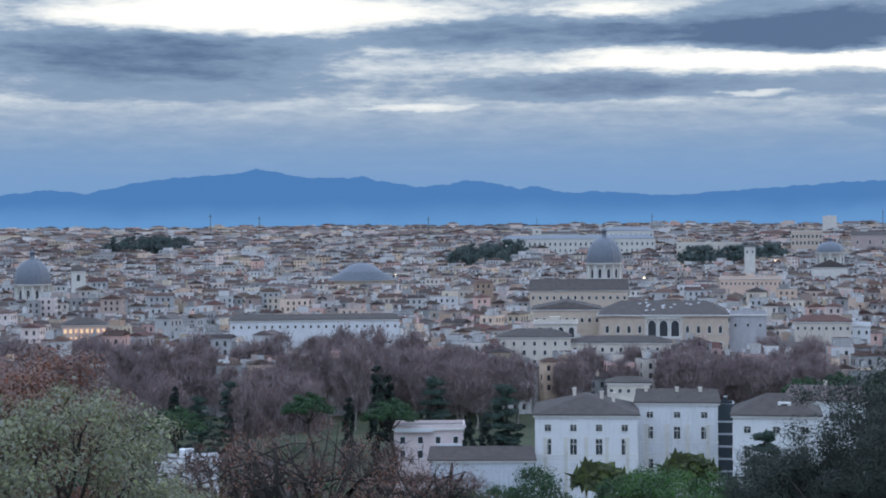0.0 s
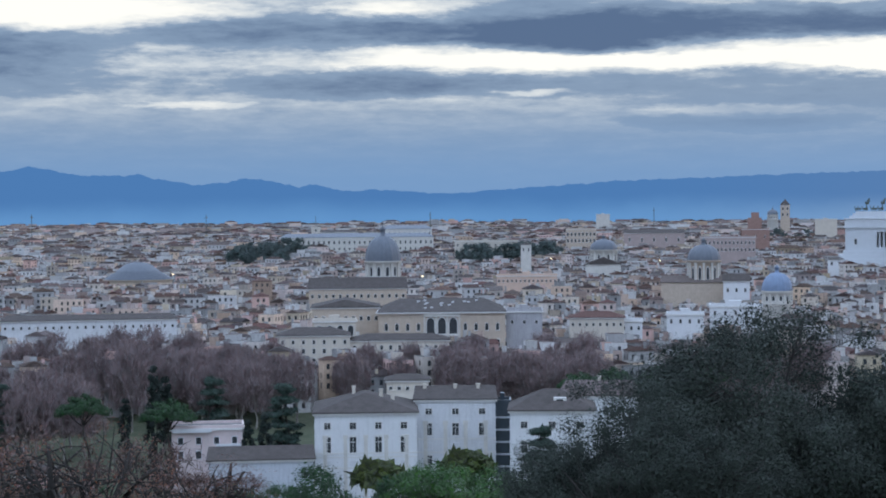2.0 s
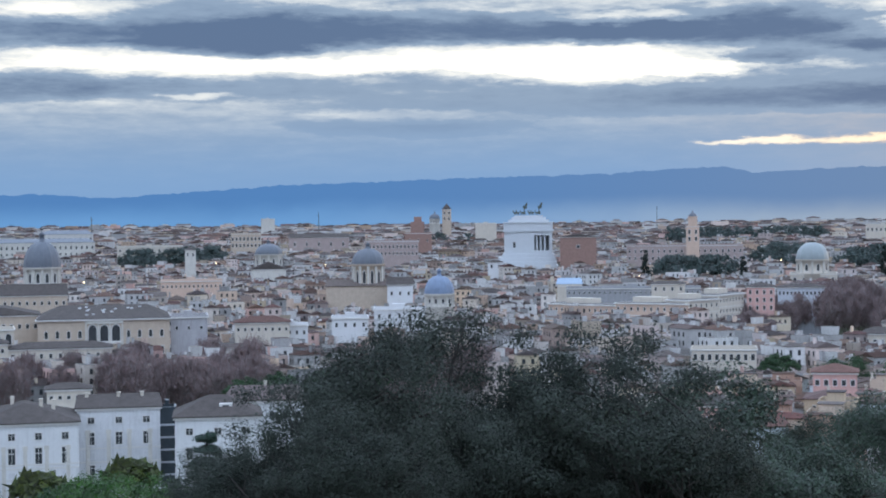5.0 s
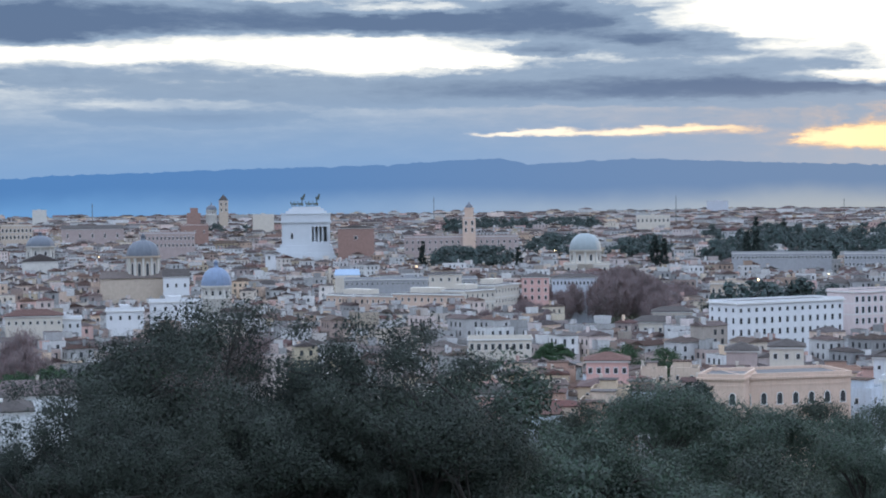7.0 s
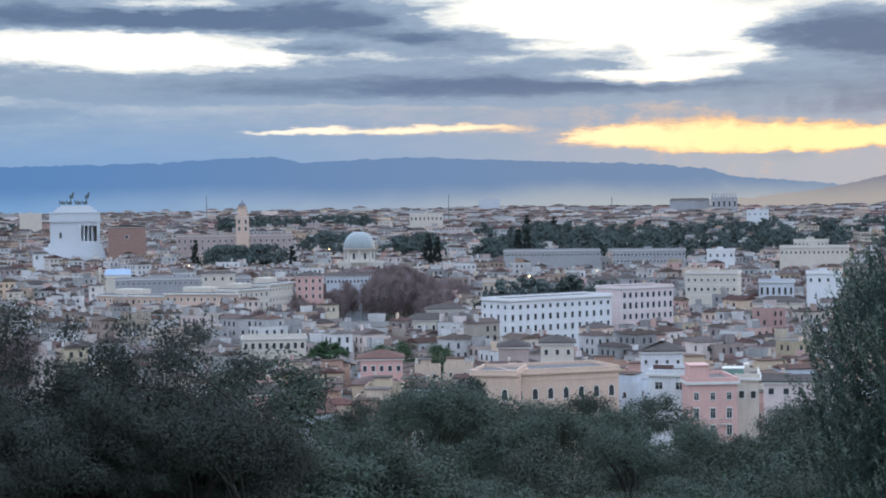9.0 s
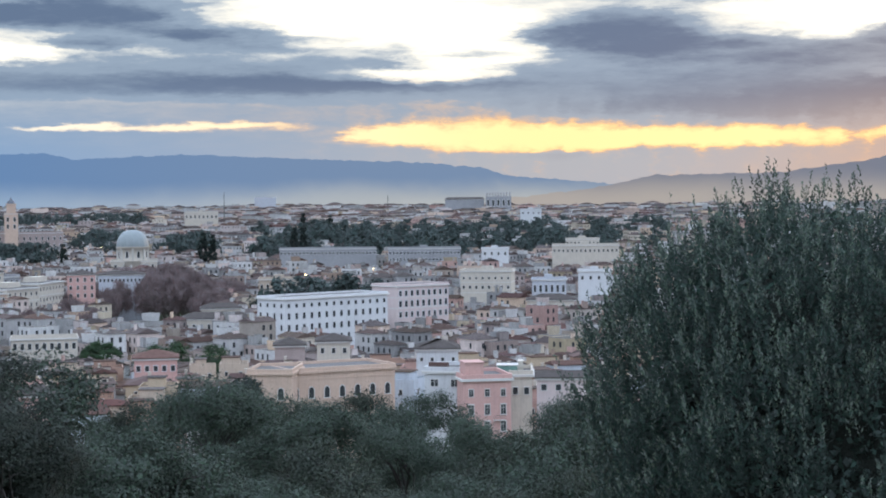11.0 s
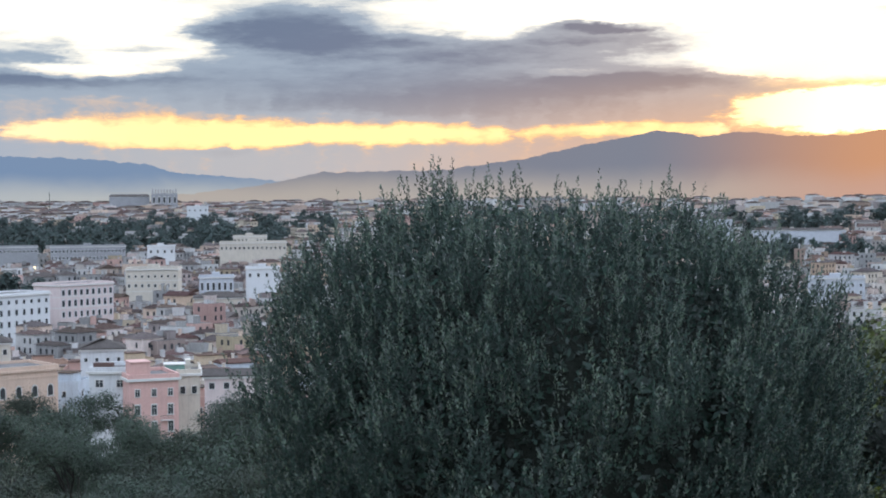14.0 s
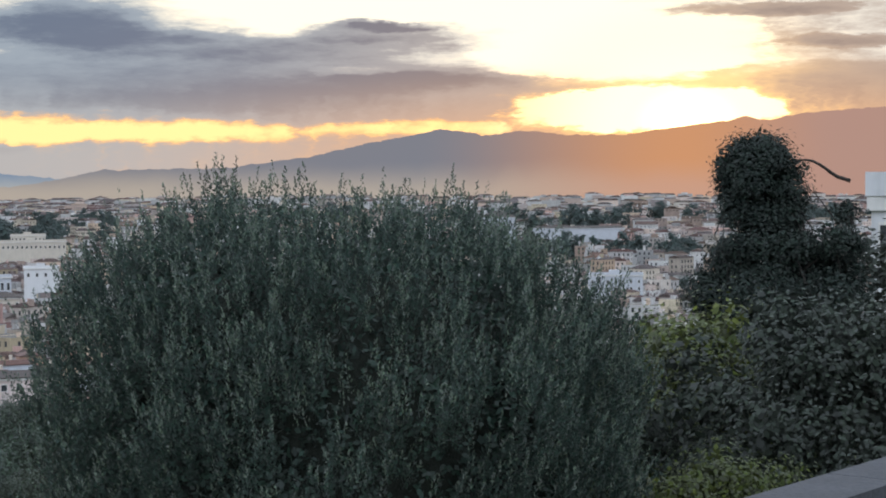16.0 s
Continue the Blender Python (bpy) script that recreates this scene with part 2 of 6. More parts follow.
M_GROUND = mat("earth_and_scrub", (0.09, 0.095, 0.06), 0.95, scale=0.06, col2=(0.035, 0.045, 0.025), bump=0.5)
M_WALLS = mat("town_plaster", (0.52, 0.42, 0.36), 0.9, var=0.18, scale=0.15, by="island", hue=0.035, stain=0.3)
M_WALLS_B = mat("grey_plaster", (0.47, 0.46, 0.45), 0.9, var=0.18, scale=0.15, by="island", hue=0.03, stain=0.3)
M_ROOFS = mat("weathered_tiles", (0.098, 0.070, 0.062), 0.9, var=0.35, scale=0.5, by="island", hue=0.02)
M_FLAT = mat("roof_terrace", (0.17, 0.155, 0.145), 0.9, var=0.3, scale=0.4, by="island", hue=0.02)
M_GLASS = mat("dark_panes", (0.045, 0.05, 0.055), 0.25, var=0.3, scale=0.6)


# ---------------------------------------------------------------- mesh helpers
def mesh_from(name, verts, faces, mats, idx=None, smooth_faces=False):
    me = bpy.data.meshes.new(name)
    me.from_pydata([tuple(q) for q in verts], [], faces)
    for x in (mats if isinstance(mats, (list, tuple)) else [mats]):
        me.materials.append(x)
    if idx is not None:
        me.polygons.foreach_set("material_index", np.asarray(idx, dtype=np.int32))
    if smooth_faces:
        me.polygons.foreach_set("use_smooth", np.ones(len(me.polygons), dtype=bool))
    me.update()
    return me


def quads_mesh(name, corners, mats):
    """Many loose four-cornered pieces: corners is n x 4 x 3."""
    c = np.ascontiguousarray(corners, dtype=np.float32)
    n = len(c)
    me = bpy.data.meshes.new(name)
    me.vertices.add(n * 4)
    me.vertices.foreach_set("co", c.ravel())
    me.loops.add(n * 4)
    me.loops.foreach_set("vertex_index", np.arange(n * 4, dtype=np.int32))
    me.polygons.add(n)
    me.polygons.foreach_set("loop_start", np.arange(0, n * 4, 4, dtype=np.int32))
    me.materials.append(mats)
    me.update()
    me.validate()
    return me


def empty(name, m, **tags):
    ob = new(name)
    ob.empty_display_size = 0.5
    ob.matrix_world = m
    return tagged(ob, **tags)


def piece(name, me, parent=None, m=None, label=""):
    ob = new(name, me)
    if parent is not None:
        ob.parent = parent
    if m is not None:
        ob.matrix_basis = m
    if label:
        ob["label"] = label
    return ob


# ---------------------------------------------------------------- ground and distance
def ground():
    verts, faces = [], []
    rings = [0.0] + [2 * 1.092 ** i for i in range(90)]
    rings = [r for r in rings if r < 4950] + [4950]
    seg = 240
    for r in rings:
        for k in range(seg):
            x, y = polar(k * 360 / seg, r)
            verts.append((x, y, ground_z(x, y)))
    for i in range(len(rings) - 1):
        for k in range(seg):
            q = (k + 1) % seg
            faces.append((i * seg + k, i * seg + q, (i + 1) * seg + q, (i + 1) * seg + k))
    ob = new("ground", mesh_from("ground", verts, faces, M_GROUND, smooth_faces=True))
    tagged(ob, "dark scrubby hillside falling to the city plain", "ground", kind="structure")


ground()


def haze_glow_mat(name, top, foot, top_e, foot_e, a0, a1, height, beyond=None):
    """Far mountains, glowing: haze and sunrise warmth painted in, by height and by bearing."""
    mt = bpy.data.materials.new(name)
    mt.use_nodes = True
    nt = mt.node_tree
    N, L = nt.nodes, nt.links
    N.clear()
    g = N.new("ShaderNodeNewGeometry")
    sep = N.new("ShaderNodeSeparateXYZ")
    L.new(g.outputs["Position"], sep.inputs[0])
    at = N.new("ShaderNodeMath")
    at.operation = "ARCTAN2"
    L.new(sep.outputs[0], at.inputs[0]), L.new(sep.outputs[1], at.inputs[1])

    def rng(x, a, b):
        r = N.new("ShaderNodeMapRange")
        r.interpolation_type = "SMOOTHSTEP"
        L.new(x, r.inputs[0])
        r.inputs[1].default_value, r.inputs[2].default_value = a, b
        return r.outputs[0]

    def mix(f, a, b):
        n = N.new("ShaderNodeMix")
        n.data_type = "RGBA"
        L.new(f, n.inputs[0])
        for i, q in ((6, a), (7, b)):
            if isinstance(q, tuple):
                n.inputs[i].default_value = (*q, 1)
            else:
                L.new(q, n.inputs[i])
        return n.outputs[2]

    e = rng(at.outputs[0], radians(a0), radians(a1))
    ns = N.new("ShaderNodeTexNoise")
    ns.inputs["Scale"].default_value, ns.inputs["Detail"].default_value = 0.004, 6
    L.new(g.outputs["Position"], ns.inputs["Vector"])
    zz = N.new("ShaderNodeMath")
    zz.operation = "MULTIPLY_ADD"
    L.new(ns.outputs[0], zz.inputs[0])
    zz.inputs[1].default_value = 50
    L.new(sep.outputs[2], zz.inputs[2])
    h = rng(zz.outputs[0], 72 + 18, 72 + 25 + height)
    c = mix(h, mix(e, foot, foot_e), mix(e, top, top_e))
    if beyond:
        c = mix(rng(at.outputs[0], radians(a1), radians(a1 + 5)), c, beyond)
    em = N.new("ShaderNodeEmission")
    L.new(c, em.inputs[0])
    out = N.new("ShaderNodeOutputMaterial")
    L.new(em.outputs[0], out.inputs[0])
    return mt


def ridge(name, skyline, d, material, label):
    """A mountain chain: bearings and rises of its crest in degrees, d metres off."""
    az0, az1 = skyline[0][0], skyline[-1][0]
    n = int((az1 - az0) * 14)
    verts, faces = [], []
    for i in range(n + 1):
        a = az0 + (az1 - az0) * i / n
        e = np.interp(a, [q[0] for q in skyline], [q[1] for q in skyline])
        e += 0.06 * noise.noise((a * 2.1, d, 0)) + 0.035 * noise.noise((a * 6.3, d, 4)) + 0.008 * noise.noise((a * 19, d, 8))
        top = EYE + d * math.tan(radians(max(e, 0.02)))
        for r, z in ((d - 330, 20), (d - 170, 20 + (top - 20) * 0.5), (d - 60, 20 + (top - 20) * 0.88), (d, top), (d + 120, 20)):
            x, y = polar(a, r + 50 * noise.noise((a * 1.3, z * 0.02, 2)))
            verts.append((x, y, z if r != d - 170 else z + 14 * noise.noise((a * 2, 5, 1))))
    for i in range(n):
        for k in range(4):
            faces.append((i * 5 + k, i * 5 + k + 1, i * 5 + 6 + k, i * 5 + 5 + k))
    ob = new(name, mesh_from(name, verts, faces, material, smooth_faces=True))
    tagged(ob, label, "mountains", kind="structure")


NORTH_CREST = [
    (30.0, 0.9), (40.0, 1.0), (44.7, 0.98), (46.0, 1.16), (47.4, 1.04), (49.2, 1.43), (50.6, 1.57), (52.3, 1.68), (52.9, 1.84), (54.7, 1.52),
    (56.4, 1.55), (58.3, 1.20), (60.2, 1.43), (61.6, 1.14), (62.2, 1.21), (63.1, 0.99), (64.6, 1.02), (66.5, 0.87),
    (72.0, 1.24), (77.5, 1.41), (81.2, 1.49), (83.3, 1.53), (85.0, 1.64), (86.8, 1.71), (87.7, 1.50), (91.2, 1.63),
    (91.8, 1.63), (94.6, 1.50), (96.5, 1.42), (99.3, 1.32), (101.1, 1.14), (102.0, 0.87), (106.5, 0.47)]
EAST_CREST = [
    (101.0, 0.0), (104.9, 0.43), (106.8, 0.83), (110.9, 0.88), (113.7, 1.25), (115.5, 1.65), (116.8, 1.89), (118.0, 2.11), (119.6, 1.89),
    (120.6, 2.05), (122.1, 1.88), (123.9, 1.86), (125.6, 2.08), (127.1, 2.26), (128.0, 2.41), (128.7, 2.27), (129.8, 2.49),
    (132.3, 2.66),
    (137.0, 2.4), (150.0, 1.5)]
# blue air, pale mist at the foot and sunrise orange are all emission colours
M_NORTH = haze_glow_mat("blue_haze_glow", (0.085, 0.225, 0.50), (0.14, 0.33, 0.64), (0.175, 0.265, 0.43), (0.42, 0.46, 0.50), 70, 102, 70)
M_EAST = haze_glow_mat("warm_haze_glow", (0.19, 0.215, 0.29), (0.40, 0.38, 0.38), (0.58, 0.30, 0.18), (0.54, 0.33, 0.27), 117, 126, 90, (0.42, 0.275, 0.26))
ridge("backdrop", NORTH_CREST, 4800, M_NORTH, "far blue mountain chain, morning haze painted into its glow")
ridge("backdrop", EAST_CREST, 4600, M_EAST, "mountain ridge with haze and warm backlight painted as glow")

# ---------------------------------------------------------------- the town
RESERVED = []          # (x, y, radius) kept free for single buildings, squares and trees


def free(x, y, pad=0.0):
    return all((x - a) ** 2 + (y - b) ** 2 > (r + pad) ** 2 for a, b, r in RESERVED)


class Blocks:
    """Collects many plain town houses into one mesh."""

    def __init__(self):
        self.v, self.f, self.i = [], [], []

    def box(self, m, w, d, z0, z1, side, top, eave=0.0):
        b = len(self.v)
        for z, e in ((z0, 0), (z1, eave)):
            for sx, sy in ((-1, -1), (1, -1), (1, 1), (-1, 1)):
                self.v.append(m @ Vector((sx * (w / 2 + e), sy * (d / 2 + e), z)))
        for k in range(4):
            q = (k + 1) % 4
            self.f.append((b + k, b + q, b + 4 + q, b + 4 + k)), self.i.append(side)
        self.f.append((b + 4, b + 5, b + 6, b + 7)), self.i.append(top)

    def gable(self, m, w, d, z, rise, hip, mi):
        b = len(self.v)
        e = 0.5
        for x, y, q in ((-w / 2 - e, -d / 2 - e, z), (w / 2 + e, -d / 2 - e, z), (w / 2 + e, d / 2 + e, z), (-w / 2 - e, d / 2 + e, z),
                        (-w / 2 + hip, 0, z + rise), (w / 2 - hip, 0, z + rise)):
            self.v.append(m @ Vector((x, y, q)))
        self.f += [(b, b + 1, b + 5, b + 4), (b + 2, b + 3, b + 4, b + 5), (b + 1, b + 2, b + 5), (b + 3, b, b + 4), (b + 3, b + 2, b + 1, b)]
        self.i += [mi] * 5

    def windows(self, m, w, d, z0, z1, mi, rng, gap=3.4, rows=3):
        floors = int((z1 - z0 - 1.0) / 3.6)
        for side in range(4):
            ln, off = (w, d / 2) if side % 2 == 0 else (d, w / 2)
            turn = m @ Matrix.Rotation(side * math.pi / 2, 4, "Z")
            nrm = turn.to_3x3() @ Vector((0, -1, 0))
            if nrm.dot(turn.translation.normalized()) > -0.1:
                continue
            n = int(ln / gap)
            for fl in range(max(0, floors - rows), floors):
                for k in range(n):
                    if rng.random() < 0.12:
                        continue
                    cx, cz = (k - (n - 1) / 2) * gap, z1 - 2.4 - (floors - 1 - fl) * 3.6
                    b = len(self.v)
                    for x, z in ((-0.6, -1.0), (0.6, -1.0), (0.6, 1.0), (-0.6, 1.0)):
                        self.v.append(turn @ Vector((cx + x, -off - 0.05, cz + z)))
                    self.f.append((b, b + 1, b + 2, b + 3)), self.i.append(mi)

    def done(self, name, mats, label, category):
        ob = new(name, mesh_from(name, self.v, self.f, mats, self.i))
        return tagged(ob, label, category, kind="stuff")


TOWN = [M_WALLS, M_WALLS_B, M_ROOFS, M_FLAT, M_GLASS]


def town(name, d0, d1, cell, az0, az1, seed, hmin, hmax, label, win=True, keep=0.93):
    rng = random.Random(seed)
    bl = Blocks()
    n = int(d1 / cell) + 1
    for i in range(-n, n):
        for j in range(-n, n):
            x, y = (i + rng.uniform(-0.25, 0.25)) * cell, (j + rng.uniform(-0.25, 0.25)) * cell
            d = math.hypot(x, y)
            a = math.degrees(math.atan2(x, y))
            if not (d0 < d < d1 and az0 < a < az1) or rng.random() > keep or not free(x, y, cell * 0.35):
                continue
            if 88.6 < a < 92.4 and 780 < d < 1160:
                continue
            if (a > 107 and d > 720 or 93 < a < 109 and 1500 < d < 2350) and rng.random() < (0.78 if a > 109 else 0.6):
                continue
            quarter = noise.noise((x / 320, y / 320, 7.0))
            turn = radians(25 + 60 * quarter + rng.choice((0, 0, 90)) + rng.uniform(-5, 5))
            w, q = cell * rng.uniform(0.75, 1.25), cell * rng.uniform(0.55, 0.95)
            h = rng.uniform(hmin, hmax) + (rng.uniform(2, 7) if rng.random() < 0.12 else 0)
            gz = ground_z(x, y)
            m = Matrix.Translation((x, y, gz)) @ Matrix.Rotation(turn, 4, "Z")
            side = 0 if rng.random() < 0.55 else 1
            if rng.random() < 0.55:
                bl.box(m, w, q, -3, h, side, side)
                bl.gable(m, w, q, h + 0.03, min(3.6, q * 0.2), q * 0.35 if rng.random() < 0.5 else 0.0, 2)
                if rng.random() < 0.4:
                    bl.box(m @ Matrix.Translation((w * rng.uniform(-0.3, 0.3), q * 0.2, 0)), 1.0, 1.0, h, h + 3.4, side, 2)
            else:
                bl.box(m, w, q, -3, h, side, 3)
                if rng.random() < 0.7:
                    k = rng.uniform(0.3, 0.6)
                    mm = m @ Matrix.Translation((w * rng.uniform(-0.2, 0.2), q * rng.uniform(-0.15, 0.15), 0))
                    bl.box(mm, w * k, q * k, h, h + rng.uniform(2.4, 3.6), 1 - side if rng.random() < 0.4 else side, 2 if rng.random() < 0.4 else 3, 0.3)
            for _ in range(rng.randrange(0, 4)):
                # roof clutter: stair heads, tanks, chimneys
                cw = rng.uniform(0.8, 3.0)
                bl.box(m @ Matrix.Translation((w * rng.uniform(-0.4, 0.4), q * rng.uniform(-0.4, 0.4), 0)), cw, rng.uniform(0.8, 2.4), h - 0.3, h + rng.uniform(1.2, 3.8), rng.choice((0, 1, 1)), rng.choice((2, 3)))
            if win:
                bl.windows(m, w, q, 0, h, 4, rng, *((3.4, 3) if d1 < 1950 else (4.6, 1)))
    return bl.done(name, TOWN, label, "buildings")

# ---------------------------------------------------------------- single buildings
M_WHITE = mat("white_plaster", (0.65, 0.65, 0.655), 0.85, var=0.07, scale=0.25, stain=0.12)
M_CREAM = mat("cream_plaster", (0.58, 0.52, 0.445), 0.85, var=0.1, scale=0.25, stain=0.2)
M_BRICK = mat("buff_brick", (0.50, 0.41, 0.33), 0.9, var=0.15, scale=0.5, stain=0.15)
M_PINK = mat("pink_plaster", (0.62, 0.38, 0.34), 0.9, var=0.1, scale=0.3, stain=0.15)
M_PEACH = mat("peach_plaster", (0.60, 0.44, 0.35), 0.9, var=0.1, scale=0.3, stain=0.15)
M_GREYW = mat("grey_blue_plaster", (0.50, 0.52, 0.56), 0.9, var=0.1, scale=0.3, stain=0.25)
M_OFFWHITE = mat("off_white_plaster", (0.60, 0.60, 0.61), 0.85, var=0.1, scale=0.25, stain=0.2)
M_ROSEWHITE = mat("rose_white_plaster", (0.64, 0.53, 0.51), 0.85, var=0.1, scale=0.4, stain=0.15)
M_FARSTONE = mat("grey_far_stone", (0.33, 0.33, 0.34), 0.85, var=0.15, scale=0.1)
M_FARROSE = mat("dull_rose_stone", (0.40, 0.32, 0.30), 0.9, var=0.15, scale=0.2, stain=0.2)
M_RED = mat("red_brick", (0.30, 0.19, 0.16), 0.9, var=0.2, scale=0.5)
M_STONE = mat("travertine", (0.58, 0.55, 0.50), 0.8, var=0.15, scale=0.3, stain=0.25)
M_MARBLE = mat("white_marble", (0.50, 0.52, 0.54), 0.6, var=0.06, scale=0.2)
M_LEAD = mat("grey_lead", (0.115, 0.13, 0.155), 0.6, var=0.2, scale=0.4, stain=0.2)
M_MAUVE = mat("grey_mauve_plaster", (0.40, 0.39, 0.40), 0.9, var=0.15, scale=0.3, stain=0.35)
M_LEADB = mat("blue_grey_dome", (0.16, 0.215, 0.31), 0.6, var=0.2, scale=0.4)
M_PALE = mat("pale_dome", (0.25, 0.285, 0.29), 0.5, var=0.12, scale=0.3)
M_BRONZE = mat("green_bronze", (0.07, 0.09, 0.08), 0.5, var=0.3, scale=0.5, metal=0.3)
M_TILE = mat("brown_roof_tiles", (0.115, 0.085, 0.075), 0.9, var=0.35, scale=0.7, bump=0.5, by="object", hue=0.015, span=(0.7, 1.25))
M_REDTILE = mat("red_roof_tiles", (0.128, 0.082, 0.072), 0.9, var=0.3, scale=0.7, bump=0.5, by="object", hue=0.012, span=(0.7, 1.2))
M_STEEL = mat("dark_glazed_steel", (0.045, 0.06, 0.075), 0.3, var=0.3, scale=0.8)
M_TRIM = mat("stone_trim", (0.62, 0.60, 0.57), 0.8, var=0.1, scale=0.6)
M_CANOPY = mat("pale_blue_awning", (0.30, 0.38, 0.48), 0.85, var=0.08, scale=0.3)
M_OLDTILE = mat("old_grey_brown_tiles", (0.084, 0.072, 0.067), 0.9, var=0.35, scale=0.5, bump=0.5, stain=0.3)
M_ROSETILE = mat("dull_rose_roof_tiles", (0.135, 0.105, 0.100), 0.9, var=0.25, scale=0.7, bump=0.5)
M_LAMP = glow("lit_lamp", (1.0, 0.72, 0.38), 6.0)
M_WARMWIN = glow("lit_window", (1.0, 0.55, 0.25), 0.8)


def cube_data(name, boxes, mats):
    """One mesh out of boxes (x0, x1, y0, y1, z0, z1, material index)."""
    v, f, ix = [], [], []
    for x0, x1, y0, y1, z0, z1, mi in boxes:
        b = len(v)
        v += [(x0, y0, z0), (x1, y0, z0), (x1, y1, z0), (x0, y1, z0), (x0, y0, z1), (x1, y0, z1), (x1, y1, z1), (x0, y1, z1)]
        f += [(b, b + 1, b + 5, b + 4), (b + 1, b + 2, b + 6, b + 5), (b + 2, b + 3, b + 7, b + 6), (b + 3, b, b + 4, b + 7),
              (b + 4, b + 5, b + 6, b + 7), (b + 3, b + 2, b + 1, b)]
        ix += [mi] * 6
    return mesh_from(name, v, f, mats, ix)


def lathe(name, profile, mats, seg=32, ribs=0, depth=0.0, ix=None):
    """A turned shape out of (radius, height) pairs, with raised ribs if wanted."""
    v, f, mi = [], [], []
    for r, z in profile:
        for k in range(seg):
            a = 2 * math.pi * k / seg
            rr = r + (depth if ribs and k % (seg // ribs) == 0 else 0)
            v.append((rr * math.cos(a), rr * math.sin(a), z))
    for i in range(len(profile) - 1):
        for k in range(seg):
            q = (k + 1) % seg
            f.append((i * seg + k, i * seg + q, (i + 1) * seg + q, (i + 1) * seg + k))
            mi.append(ix[i] if ix else 0)
    return mesh_from(name, v, f, mats, mi, smooth_faces=not ribs)


def hip_roof(name, w, d, rise, hip, mats, eave=0.7):
    W, D = w / 2 + eave, d / 2 + eave
    v = [(-W, -D, 0), (W, -D, 0), (W, D, 0), (-W, D, 0), (-W, -D, 0.25), (W, -D, 0.25), (W, D, 0.25), (-W, D, 0.25)]
    if w >= d:
        v += [(-W + hip, 0, rise), (W - hip, 0, rise)]
        top = [(4, 5, 9, 8), (6, 7, 8, 9), (5, 6, 9), (7, 4, 8)]
    else:
        v += [(0, -D + hip, rise), (0, D - hip, rise)]
        top = [(4, 5, 8), (5, 6, 9, 8), (6, 7, 9), (7, 4, 8, 9)]
    f = [(3, 2, 1, 0), (0, 1, 5, 4), (1, 2, 6, 5), (2, 3, 7, 6), (3, 0, 4, 7)] + top
    return mesh_from(name, v, f, mats)


def window_mesh(name, trim, glass=None, arch=False, sill=True):
    """A 1 x 1 window: surround standing proud, pane set back in it; wide 1, high 1, middle at 0, front at -y."""
    v, f, ix = [], [], []
    n = 9 if arch else 2
    outer, inner = [], []
    for s, lst in ((0.62, outer), (0.5, inner)):
        lst += [(-s, -0.5), (s, -0.5)]
        if arch:
            lst += [(s * math.cos(a), 0.18 + s * 0.64 * math.sin(a)) for a in [math.pi * k / 8 for k in range(9)]]
        else:
            lst += [(s, s * 0.98), (-s, s * 0.98)]
    k = len(outer)
    for pts, y in ((outer, 0.0), (outer, -0.12), (inner, -0.12), (inner, -0.02)):
        v += [(x, y, z) for x, z in pts]
    for ring in range(3):
        for i in range(k):
            q = (i + 1) % k
            f.append((ring * k + i, ring * k + q, (ring + 1) * k + q, (ring + 1) * k + i)), ix.append(0)
    f.append(tuple(range(3 * k, 4 * k))), ix.append(1)
    if sill:
        b = len(v)
        v += [(x, y, z) for z in (-0.58, -0.5) for x, y in ((-0.7, -0.2), (0.7, -0.2), (0.7, 0), (-0.7, 0))]
        f += [(b, b + 1, b + 5, b + 4), (b + 1, b + 2, b + 6, b + 5), (b + 3, b, b + 4, b + 7), (b + 4, b + 5, b + 6, b + 7), (b + 3, b + 2, b + 1, b)]
        ix += [0] * 5
    return mesh_from(name, v, f, [trim, glass or M_GLASS], ix)


WIN = window_mesh("window", M_TRIM)
WIN_ARCH = window_mesh("window", M_TRIM, arch=True)
WIN_WHITE = window_mesh("window", M_WHITE)
WIN_LIT = window_mesh("window", M_TRIM, M_WARMWIN)


WIN_BLIND = window_mesh("blind_window", M_WHITE, M_OFFWHITE)
PANE = cube_data("pane", [(-0.47, -0.03, -0.03, -0.024, -0.47, 0.46, 0), (0.03, 0.47, -0.03, -0.024, -0.47, 0.46, 0)], [M_GLASS])
MULLION = cube_data("mullion", [(-0.03, 0.03, -0.06, -0.022, -0.49, 0.48, 0), (-0.49, 0.49, -0.055, -0.022, 0.16, 0.2, 0)], [M_TRIM])


def window_row(root, wins, z, xs, y, w, h, turn=None, panes=False):
    for x in xs:
        m = Matrix.LocRotScale((x, y - 0.004, z), None, (w, 1.0, h))
        ob = piece("blind_window" if wins == WIN_BLIND else "window", WIN if panes else wins, root, m if turn is None else turn @ m)
        if panes:
            piece("pane", PANE, ob), piece("mullion", MULLION, ob)


def spread(a, b, n):
    return [a + (b - a) * (i + 0.5) / n for i in range(n)]


def facing(az, d, twist=0.0, z=None):
    """A place at that bearing and distance, its front (-y) turned to the terrace, then twisted."""
    x, y = polar(az, d)
    return Matrix.Translation((x, y, ground_z(x, y) if z is None else z)) @ Matrix.Rotation(radians(-az + twist), 4, "Z")


